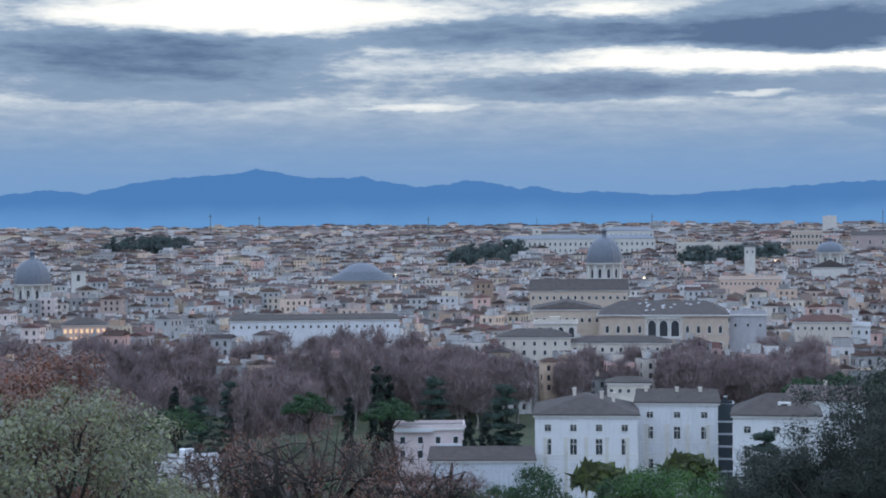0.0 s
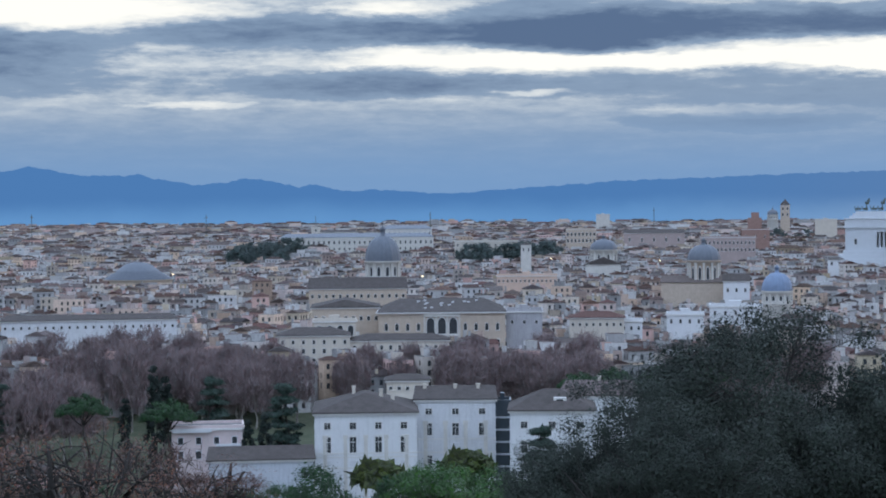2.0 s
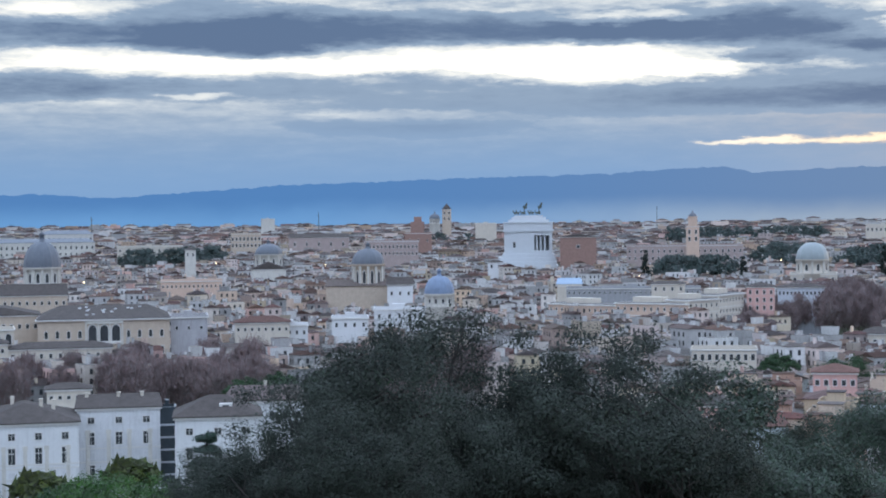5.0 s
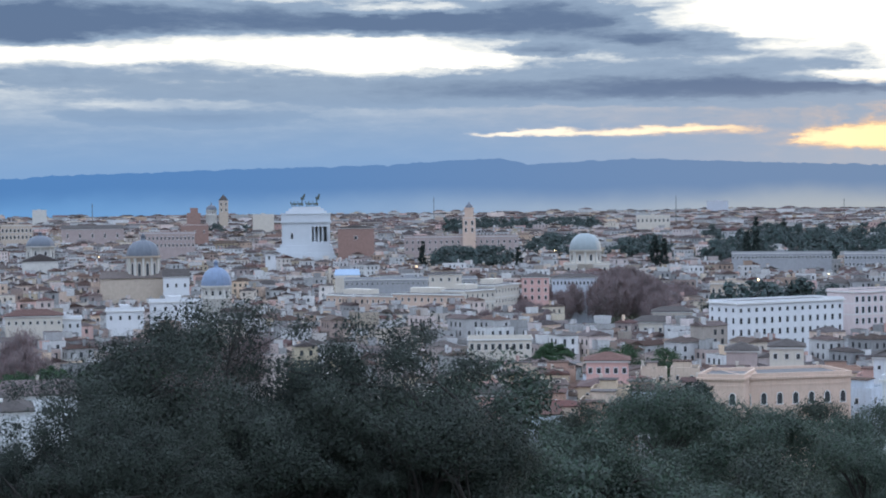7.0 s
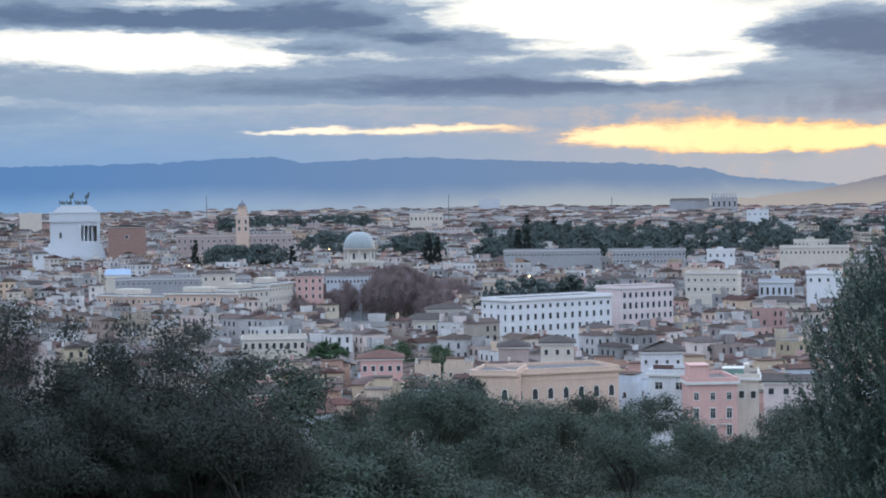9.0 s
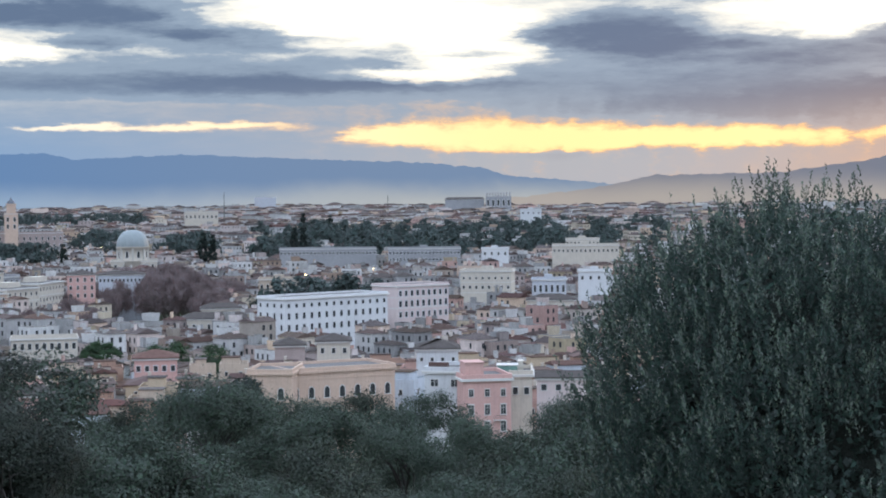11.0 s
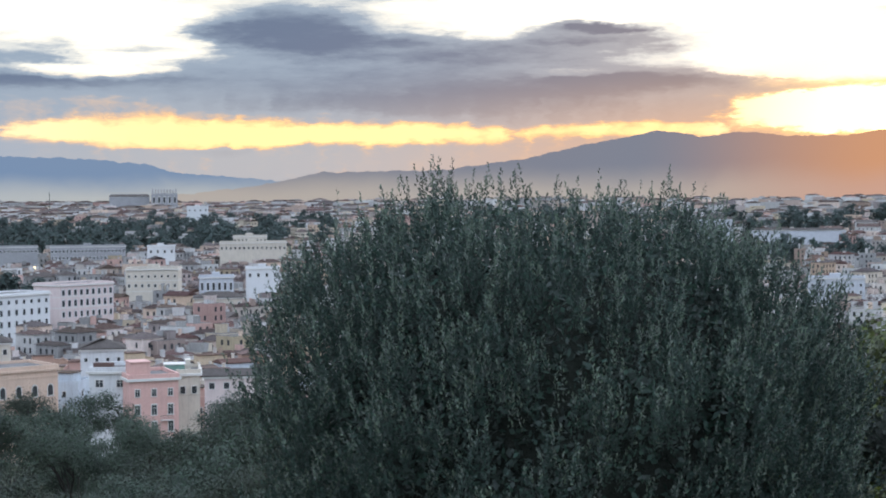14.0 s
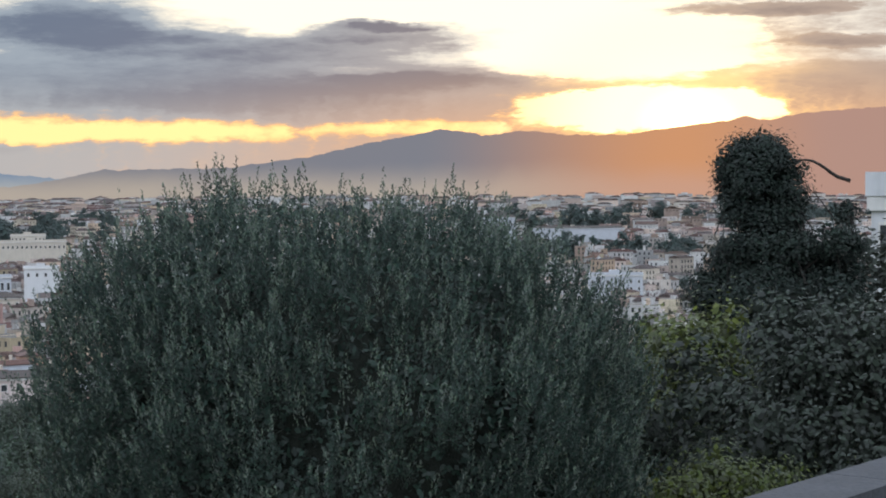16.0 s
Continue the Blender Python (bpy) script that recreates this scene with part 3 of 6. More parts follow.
def block(name, label, azl, azr, d, ztop, depth, wall, roof="hip", rise=3.0, rows=(), twist=0.0, trim=M_TRIM, wins=None, side_rows=0,
          cornice=0.5, roof_mat=None, category="building", z0=None, hip=None, bands=(), head=True, panes=False):
    """A building between two bearings: walls, cornice, roof, and rows of windows (height below the eaves, count, width, height)."""
    az = (azl + azr) / 2
    w = 2 * d * math.tan(radians(azr - azl) / 2) / max(0.5, math.cos(radians(twist)))
    x, y = polar(az, d)
    gz = ground_z(x, y) if z0 is None else z0
    h = ztop - gz
    root = empty(name, facing(az, d, twist, gz), label=label, category=category)
    RESERVED.append((x + depth / 2 * math.sin(radians(az)), y + depth / 2 * math.cos(radians(az)), max(w, depth) * 0.52))
    piece("wall", cube_data("wall", [(-w / 2, w / 2, 0, depth, -4, h, 0)], [wall]), root)
    ce = cornice
    bx = [(-w / 2 - ce, w / 2 + ce, -ce, depth + ce, h - 0.05, h + 0.45, 0)]
    for zb in bands:
        bx.append((-w / 2 - 0.12, w / 2 + 0.12, -0.12, depth + 0.12, h - zb, h - zb + 0.35, 0))
    piece("cornice", cube_data("cornice", bx, [trim]), root)
    if roof == "hip":
        ob = piece("roof", hip_roof("roof", w, depth, rise, min(w, depth) * 0.5 if hip is None else hip, [roof_mat or M_OLDTILE]), root, pose(0, depth / 2, h + 0.46))
    else:
        bx = [(-w / 2 - 0.2, w / 2 + 0.2, -0.2, 0.25, h + 0.46, h + 1.3, 0), (-w / 2 - 0.2, w / 2 + 0.2, depth - 0.25, depth + 0.2, h + 0.46, h + 1.3, 0),
              (-w / 2 - 0.2, -w / 2 + 0.25, 0.25, depth - 0.25, h + 0.46, h + 1.3, 0), (w / 2 - 0.25, w / 2 + 0.2, 0.25, depth - 0.25, h + 0.46, h + 1.3, 0),
              (-w / 2 + 0.25, w / 2 - 0.25, 0.25, depth - 0.25, h + 0.42, h + 0.6, 1),
              (-min(3.5, w * 0.14), min(2.5, w * 0.1), depth * 0.5, depth * 0.5 + min(5, depth * 0.35), h + 0.6, h + 2.7, 0)]
        piece("parapet", cube_data("parapet", bx[:4], [wall]), root)
        piece("roof", cube_data("roof", bx[4:5], [wall, M_FLAT]), root)
        if head:
            piece("stair_head", cube_data("stair_head", bx[5:], [wall, M_FLAT]), root)
    for below, n, ww, hh in rows:
        window_row(root, wins or WIN, h - below, spread(-w / 2, w / 2, n), 0, ww, hh, panes=panes)
        if side_rows:
            for sgn in (-1, 1):
                turn = Matrix.Translation((sgn * w / 2, depth / 2, 0)) @ Matrix.Rotation(sgn * math.pi / 2, 4, "Z")
                window_row(root, wins or WIN, h - below, spread(-depth / 2, depth / 2, side_rows), 0, ww, hh, turn, panes=panes)
    return root, w, h


def chimney(root, x, y, z, h=1.6, w=0.9):
    piece("chimney", cube_data("chimney", [(-w / 2, w / 2, -w / 2, w / 2, -1.5, h, 0), (-w / 2 - 0.15, w / 2 + 0.15, -w / 2 - 0.15, w / 2 + 0.15, h, h + 0.2, 0)], [M_CREAM]), root, pose(x, y, z))


def dome_church(name, label, az, d, r, z_drum0, z_spring, z_top, drum_mat, dome_mat, lantern=True, bays=12, base=None):
    """A dome on its windowed drum, with ribs, lantern and cross."""
    x, y = polar(az, d)
    gz = ground_z(x, y)
    root = empty(name, facing(az, d, 0, gz), label=label, category="church")
    RESERVED.append((x, y, r * 1.8))
    k0, k1, k2 = z_drum0 - gz, z_spring - gz, z_top - gz
    seg = 4 * bays
    piece("drum", lathe("drum", [(r * 1.02, k0 - 25 if base is None else k0), (r * 1.02, k0), (r * 1.08, k0 + 0.4), (r * 0.93, k0 + 0.8), (r * 0.93, k1 - 1.6), (r * 1.06, k1 - 1.2), (r * 1.06, k1)], [drum_mat], seg), root)
    for i in range(bays):
        a = 2 * math.pi * (i + 0.5) / bays
        turn = Matrix.Rotation(a, 4, "Z") @ Matrix.Translation((0, -r * 0.93, 0))
        hh = max(2.0, (k1 - k0 - 3) * 0.62)
        window_row(root, WIN_ARCH, (k0 + k1) / 2 - 0.3, [0], -0.05, r * 0.17, hh, turn)
        t2 = Matrix.Rotation(2 * math.pi * i / bays, 4, "Z") @ Matrix.Translation((0, -r * 0.97, 0))
        piece("pilaster", PILASTER, root, t2 @ Matrix.LocRotScale((0, 0, (k0 + k1) / 2 - 0.4), None, (r * 0.11, r * 0.12, k1 - k0 - 2.2)))
    top = k2 if not lantern else k1 + (k2 - k1) * 0.68
    rise = top - k1
    prof = [(r * 1.0 * math.cos(t) ** 0.9 + 0.02, k1 + rise * math.sin(t)) for t in [math.pi / 2 * i / 12 for i in range(12)]]
    prof.append((r * 0.16, top))
    piece("dome", lathe("dome", prof, [dome_mat], seg, bays, r * 0.03), root)
    if lantern:
        lr = r * 0.17
        piece("lantern", lathe("lantern", [(lr * 1.3, top - 0.6), (lr * 1.3, top), (lr * 0.8, top + 0.1), (lr * 0.8, top + (k2 - top) * 0.5), (lr * 1.1, top + (k2 - top) * 0.52), (lr * 0.6, top + (k2 - top) * 0.7), (0.15, top + (k2 - top) * 0.85), (0.1, k2)], [dome_mat], 16), root)
        piece("cross", cube_data("cross", [(-0.12, 0.12, -0.12, 0.12, 0, 2.2, 0), (-0.7, 0.7, -0.1, 0.1, 1.2, 1.45, 0)], [M_BRONZE]), root, pose(0, 0, k2 - 0.05))
    if base:
        w, dep, zt, ridge_h = base
        piece("nave_wall", cube_data("nave_wall", [(-w / 2, w / 2, -dep / 2, dep / 2, -4, zt - gz, 0)], [drum_mat]), root, pose(0, 0, 0))
        piece("nave_roof", hip_roof("nave_roof", w, dep, ridge_h, 0.5, [M_TILE]), root, pose(0, 0, zt - gz + 0.02))
        RESERVED.append((x, y, max(w, dep) * 0.5))
    return root


PILASTER = cube_data("pilaster", [(-0.5, 0.5, -0.5, 0.5, -0.5, 0.5, 0), (-0.65, 0.65, -0.65, 0.65, 0.44, 0.5, 0), (-0.65, 0.65, -0.65, 0.65, -0.5, -0.46, 0)], [M_STONE])

# the white villa at the foot of the hill
FL = [(2.7, 4, 1.5, 1.6), (7.5, 4, 1.6, 4.1), (16.0, 4, 1.6, 3.2)]
root, w, h = block("white_palace_wing", "white stucco palace wing with dark tall windows and hipped roof", 62.10, 65.49, 430, 23.5, 27, M_WHITE, rise=4.2, rows=FL, side_rows=4, bands=(9.7, 10.7, 13.4), hip=11, panes=True)
window_row(root, WIN_BLIND, h - 12.1, spread(-w / 2, w / 2, 4), 0, 1.6, 1.3)
chimney(root, 4, 11, h + 3.6), chimney(root, 7, 12, h + 3.2), chimney(root, -3, 16, h + 4)
for xx in spread(-w / 2, w / 2, 5):
    piece("pilaster", PILASTER, root, Matrix.LocRotScale((xx, -0.05, h / 2 - 2), None, (0.9, 0.3, h - 6)))
FL2 = [(2.6, 3, 1.6, 1.5), (7.2, 3, 1.6, 3.1), (15.2, 3, 1.6, 2.4)]
root, w, h = block("palace_main_range", "grey-white stucco palace range behind the wing", 65.45, 68.12, 446, 25.0, 15, M_OFFWHITE, rise=3.0, rows=FL2, bands=(9.9, 13.4), hip=0.6, panes=True)
window_row(root, WIN_BLIND, h - 11.6, spread(-w / 2, w / 2, 3), 0, 1.6, 1.5)
for xx in (-8, 0, 6):
    chimney(root, xx, 6, h + 2.2)
for xx in spread(-w / 2, w / 2, 4):
    piece("pilaster", PILASTER, root, Matrix.LocRotScale((xx, -0.05, h / 2 - 2), None, (1.0, 0.3, h - 6)))
root, w, h = block("glazed_stair_tower", "dark steel and glass stair tower between white wings", 68.10, 68.62, 448, 23.8, 8, M_STEEL, "flat", cornice=0.1, trim=M_STEEL)
for i in range(6):
    piece("floor_band", cube_data("floor_band", [(-w / 2 - 0.05, w / 2 + 0.05, -0.12, 0.3, 0, 0.5, 0)], [M_GREYW]), root, pose(0, 0, 3.2 * i + 3))
root, w, h = block("white_palace_wing", "white palace wing with large hipped tile roof", 68.60, 71.40, 430, 23.7, 19, M_WHITE, rise=4.7, rows=[(3.0, 3, 1.6, 1.6), (8.5, 3, 1.5, 2.8), (14, 3, 1.5, 2.4)], side_rows=3, hip=9, panes=True)
piece("dormer", cube_data("dormer", [(-1.6, 1.6, -1.2, 1.6, -0.6, 1.2, 0), (-0.8, 0.8, -1.25, -1.2, -0.2, 0.8, 1)], [M_TRIM, M_GLASS]), root, pose(2, 5, h + 2.2))
root, w, h = block("white_rear_wing", "white palace rear wing with reddish tile roof", 70.30, 72.85, 468, 23.6, 16, M_WHITE, rise=3.6, rows=[(3.4, 6, 1.4, 1.5)], roof_mat=M_ROSETILE, hip=2, wins=WIN_WHITE)
chimney(root, 0, 8, h + 3.4)
root, w, h = block("low_pavilion", "small house behind the palace roofs", 64.5, 65.9, 490, 26.0, 8, M_CREAM, rise=1.6, rows=[(1.8, 5, 0.9, 1.0)])
block("long_outbuilding", "long low pale outbuilding with brown roof", 58.6, 62.05, 420, 13.6, 12, M_GREYW, rise=2.8, rows=[], hip=0.5)
root, w, h = block("pink_villa", "low salmon villa with flat roof terrace", 57.4, 59.75, 440, 19.2, 10, M_ROSEWHITE, "flat", rows=[(2.6, 4, 1.2, 1.7), (6.2, 4, 1.2, 1.9)], wins=WIN_WHITE, head=False)
for zz, x0, x1 in ((-4.4, 2.0, 8.6), (-0.4, -8.8, 1.0)):
    piece("balcony", cube_data("balcony", [(x0, x1, -1.6, 0.0, zz, zz + 0.18, 0), (x0, x1, -1.6, -1.5, zz + 0.18, zz + 1.1, 0)], [M_WHITE]), root, pose(0, 0, h))
block("garden_house", "small pink garden house among trees", 52.4, 53.7, 380, 17.5, 9, M_PINK, rise=2.0, rows=[(2.4, 3, 1.0, 1.4)])
block("garden_wall_house", "pale low house among garden trees", 49.6, 51.6, 400, 17.0, 9, M_WHITE, "flat", rows=[(2.4, 4, 1.0, 1.4)])

# the great square palace with the three-arched loggia
root, w, h = block("renaissance_palace", "buff brick Renaissance palace with arched loggia and tiled roof", 64.25, 68.47, 715, 33.3, 48, M_BRICK, rise=4.8,
                   rows=[], cornice=1.1, hip=9)
for x0, x1, n in ((-w / 2 + 1, -7.5, 4), (7.5, w / 2 - 1, 4)):
    window_row(root, WIN_ARCH, h - 5.6, spread(x0, x1, n), 0, 1.3, 3.0)
    window_row(root, WIN, h - 12.5, spread(x0, x1, n), 0, 1.5, 3.0)
bx = [(-7.6, -6.9, -0.6, 0.02, h - 10, h - 0.1, 0), (6.9, 7.6, -0.6, 0.02, h - 10, h - 0.1, 0), (-7.6, 7.6, -0.7, 0.02, h - 1.4, h - 0.1, 0), (-7.6, 7.6, -0.7, 0.02, h - 9.6, h - 9.0, 0),
      (-2.7, -1.9, -0.6, 0.02, h - 9, h - 1.4, 0), (1.9, 2.7, -0.6, 0.02, h - 9, h - 1.4, 0)]
piece("loggia_frame", cube_data("loggia_frame", bx, [M_STONE]), root)
window_row(root, WIN_ARCH, h - 5.2, (-4.7, 0, 4.7), -0.1, 3.2, 6.6)
turn = Matrix.Translation((-w / 2, 24, 0)) @ Matrix.Rotation(-math.pi / 2, 4, "Z")
window_row(root, WIN, h - 5.6, spread(-23, 23, 10), 0, 1.4, 2.6, turn)
for i in range(14):
    rr = random.Random(i)
    piece("skylight", cube_data("skylight", [(-0.6, 0.6, -0.4, 0.4, -0.4, 0.35, 0)], [M_WHITE]), root, pose(rr.uniform(-14, 16), yy := rr.uniform(4, 20), h + 0.75 + 4.55 * (yy + 0.7) / 24.7))
block("palace_side_range", "long plain flank of the brick palace", 62.05, 64.3, 742, 34.2, 30, M_BRICK, rise=3.4, rows=[(4.2, 9, 1.2, 1.8)], hip=3)
root, w, h = block("arcaded_terrace_house", "cream terrace house with arched loggia top floor", 62.1, 63.5, 706, 30.5, 10, M_CREAM, "flat", rows=[])
window_row(root, WIN_ARCH, h - 3.4, spread(-w / 2, w / 2, 4), 0, 2.2, 4.2)
block("riverside_house", "cream riverside apartment house with brown roof", 60.9, 63.3, 690, 25.8, 16, M_CREAM, rise=3, rows=[(2.2, 7, 1.0, 1.6), (5.8, 7, 1.1, 1.9), (9.6, 7, 1.1, 1.9), (13.4, 7, 1.1, 1.9)])
block("riverside_house", "long cream riverside apartment house behind bare trees", 63.3, 66.6, 692, 23.4, 14, M_CREAM, rise=2.4, rows=[(2.4, 11, 1.1, 1.7), (6.2, 11, 1.1, 1.9), (10.0, 11, 1.1, 1.9), (13.8, 11, 1.1, 1.9)])
block("blank_gabled_house", "tall blank grey-mauve plaster house", 68.5, 69.7, 720, 33.2, 18, M_MAUVE, "flat", rows=[(4, 3, 1.0, 1.4)])
block("long_white_convent", "long low white convent range with tile roof", 52.0, 57.6, 760, 29.5, 16, M_OFFWHITE, rise=2.2, rows=[(2.6, 22, 0.9, 1.2)], hip=3)
block("ochre_lit_house", "ochre apartment house with lit windows", 46.6, 48.0, 800, 26.5, 14, M_PEACH, rise=3, rows=[(2.4, 8, 1.1, 1.7), (6.0, 8, 1.1, 1.7)], wins=WIN_LIT)
block("orange_roof_house", "house with bright orange tile roof", 70.6, 72.4, 735, 29.5, 14, M_CREAM, rise=2.6, rows=[(2.4, 8, 0.9, 1.3)], roof_mat=M_REDTILE)
block("white_crenel_house", "white house with stepped parapet", 71.8, 73.0, 745, 27.5, 10, M_WHITE, "flat", rows=[(2.6, 5, 0.9, 1.6)])
block("white_terrace_house", "white terrace house with dark openings", 73.8, 75.0, 760, 29.5, 12, M_WHITE, "flat", rows=[(2.6, 4, 1.0, 1.8)])
block("white_terrace_house", "pale blue-white house with roof pavilion", 75.2, 76.9, 770, 32.5, 12, M_WHITE, "flat", rows=[(2.6, 5, 1.0, 1.8), (6.6, 5, 1.0, 1.8)])

# domes of the old town
dome_church("domed_church", "baroque church dome, grey lead over pale drum", 45.67, 1150, 11.5, 22.0, 34.5, 58.0, M_STONE, M_LEAD)
block("bell_tower", "pale baroque bell tower", 46.9, 47.35, 1150, 42.0, 9, M_STONE, rise=4, rows=[(4, 1, 2.0, 4.0)], category="tower", hip=4)
dome_church("domed_church", "large ribbed lead church dome with lantern", 64.42, 1060, 10.8, 35.2, 47.3, 69.8, M_STONE, M_LEAD)
block("church_nave", "long church nave with dark roof", 61.95, 65.2, 1030, 31.0, 22, M_BRICK, rise=6.5, rows=[(4, 14, 1.4, 2.0)], hip=0.5)
dome_church("domed_church", "low octagonal tiled church dome", 71.74, 1500, 11.5, 31.0, 45.4, 58.5, M_STONE, M_LEAD, bays=8)
block("small_church", "pale two-tier baroque church front", 71.15, 72.3, 1440, 33.5, 30, M_STONE, rise=6, rows=[(8, 3, 1.4, 3)], hip=0.3)
dome_church("domed_church", "grey church dome under repair with brick drum", 75.02, 1080, 10.0, 30.5, 46.0, 60.2, M_BRICK, M_LEAD, base=(52, 26, 32.5, 4.0))
block("small_church", "white pedimented church front", 75.65, 76.5, 1050, 33.5, 12, M_WHITE, rise=4.5, rows=[(5, 3, 1.2, 2.2)], hip=0.2)
dome_church("domed_church", "small blue-grey church dome with white lantern", 77.38, 850, 7.2, 30.0, 36.6, 49.5, M_STONE, M_LEADB)
dome_church("great_synagogue", "square-based pale aluminium dome on cream drum", 89.61, 1280, 11.4, 31.0, 41.8, 54.0, M_CREAM, M_PALE, lantern=False, bays=8)
block("synagogue_base", "wide cream stone base below the pale dome", 88.9, 90.4, 1270, 30.8, 34, M_CREAM, "flat", rows=[(4, 5, 1.6, 4)])


def pantheon():
    x, y = polar(56.37, 1420)
    gz = ground_z(x, y)
    root = empty("ancient_rotunda", facing(56.37, 1420, 0, gz), label="ancient brick rotunda with stepped shallow dome", category="temple")
    RESERVED.append((x, y, 42))
    RESERVED.append((*polar(56.37, 1360), 42))
    z = 25.2 - gz
    piece("drum", lathe("drum", [(27.5, -3), (27.5, z - 6), (28.3, z - 5.6), (28.3, z - 5), (27.5, z - 4.8), (27.5, z), (28.2, z + 0.2), (28.2, z + 0.8)], [M_BRICK], 64), root)
    prof = [(27.4, z + 0.8)]
    for i in range(6):
        r = 27 - i * 1.5
        prof += [(r, z + 0.9 + i * 0.9), (r, z + 1.8 + i * 0.9), (r - 1.4, z + 1.85 + i * 0.9)]
    for i in range(8):
        t = i / 7
        prof.append((18 - 14 * t, z + 6.8 + 7.5 * math.sin(t * math.pi / 2)))
    prof += [(3.9, z + 14.6), (3.6, z + 13.2)]
    piece("dome", lathe("dome", prof, [M_LEAD], 64), root)


pantheon()
block("long_hill_palace", "long pale palace range on the hill with many windows", 61.03, 66.1, 2190, 50.5, 40, M_STONE, rise=5, rows=[(6, 30, 2.0, 4.0), (14, 30, 1.8, 3.0)], hip=8, roof_mat=M_LEAD)
block("long_hill_palace", "upper block of the hill palace", 64.4, 66.05, 2235, 60.5, 40, M_STONE, rise=5, rows=[(6, 10, 2.0, 4.0)], hip=8, roof_mat=M_LEAD)
block("long_hill_palace", "palace gatehouse block with flag turret", 62.3, 63.6, 2235, 57.0, 30, M_STONE, rise=3, rows=[(4, 8, 1.8, 2.6)], hip=5)
root, w, h = block("flag_turret", "slim clock turret with flagpole", 62.05, 62.35, 2230, 63.0, 8, M_CREAM, "flat", rows=[(3, 1, 2, 3)], category="tower")
piece("flagpole", lathe("flagpole", [(0.35, 0), (0.25, 14)], [M_BRONZE], 8), root, pose(0, 3, h + 1))
block("white_loggia_house", "pale palace with top-floor loggia", 66.8, 68.9, 1900, 48, 25, M_CREAM, "flat", rows=[(4, 10, 1.6, 2.6)])
block("pink_terrace_palace", "pale pink palace with roof terraces", 68.2, 70.2, 1150, 34.0, 20, M_PEACH, "flat", rows=[(3, 14, 1.0, 1.6)])
block("buff_college", "large buff brick college building", 70.5, 71.5, 2150, 59, 40, M_BRICK, "flat", rows=[(6, 8, 2.2, 4.0), (14, 8, 2.2, 4)])
block("pink_basilica_front", "pink lit church front", 72.4, 74.4, 2200, 53, 30, M_FARROSE, rise=5, rows=[(8, 5, 2.0, 5.0)], hip=1)
block("square_bell_tower", "small pale square bell tower", 69.0, 69.35, 1600, 48, 8, M_STONE, rise=2, rows=[(4, 2, 1.2, 3)], category="tower")
root, w, h = block("medieval_brick_tower", "massive square medieval brick tower with stepped top", 76.25, 77.15, 2030, 58, 26, M_RED, "flat", rows=[(8, 3, 1.4, 3)], category="tower", cornice=0.2)
piece("upper_stage", cube_data("upper_stage", [(-9, 7, 4, 22, 0, 14, 0), (-5, 4, 8, 18, 14, 20, 0)], [M_RED]), root, pose(0, 0, h))
block("red_palace", "pale red palazzo with battlements", 74.9, 76.7, 1750, 52, 30, M_FARROSE, "flat", rows=[(5, 14, 1.5, 3), (12, 14, 1.5, 3)])
root, w, h = block("basilica_campanile", "tall brick campanile with pyramid spire", 77.5, 77.8, 3040, 93, 15, M_BRICK, rise=10, rows=[(6, 2, 2.5, 5), (16, 2, 2.5, 5)], category="tower", hip=8)
dome_church("domed_church", "distant pale basilica dome", 77.25, 3040, 9, 68, 77, 90, M_STONE, M_LEAD)
block("hilltop_church", "distant church block with twin turrets on the skyline", 71.5, 71.95, 3400, 80, 30, M_STONE, "flat", rows=[])
block("brick_basilica", "plain red-brown medieval brick church front", 81.4, 82.6, 1700, 55, 40, M_RED, rise=3, rows=[(9, 1, 3, 3)], hip=0.3)


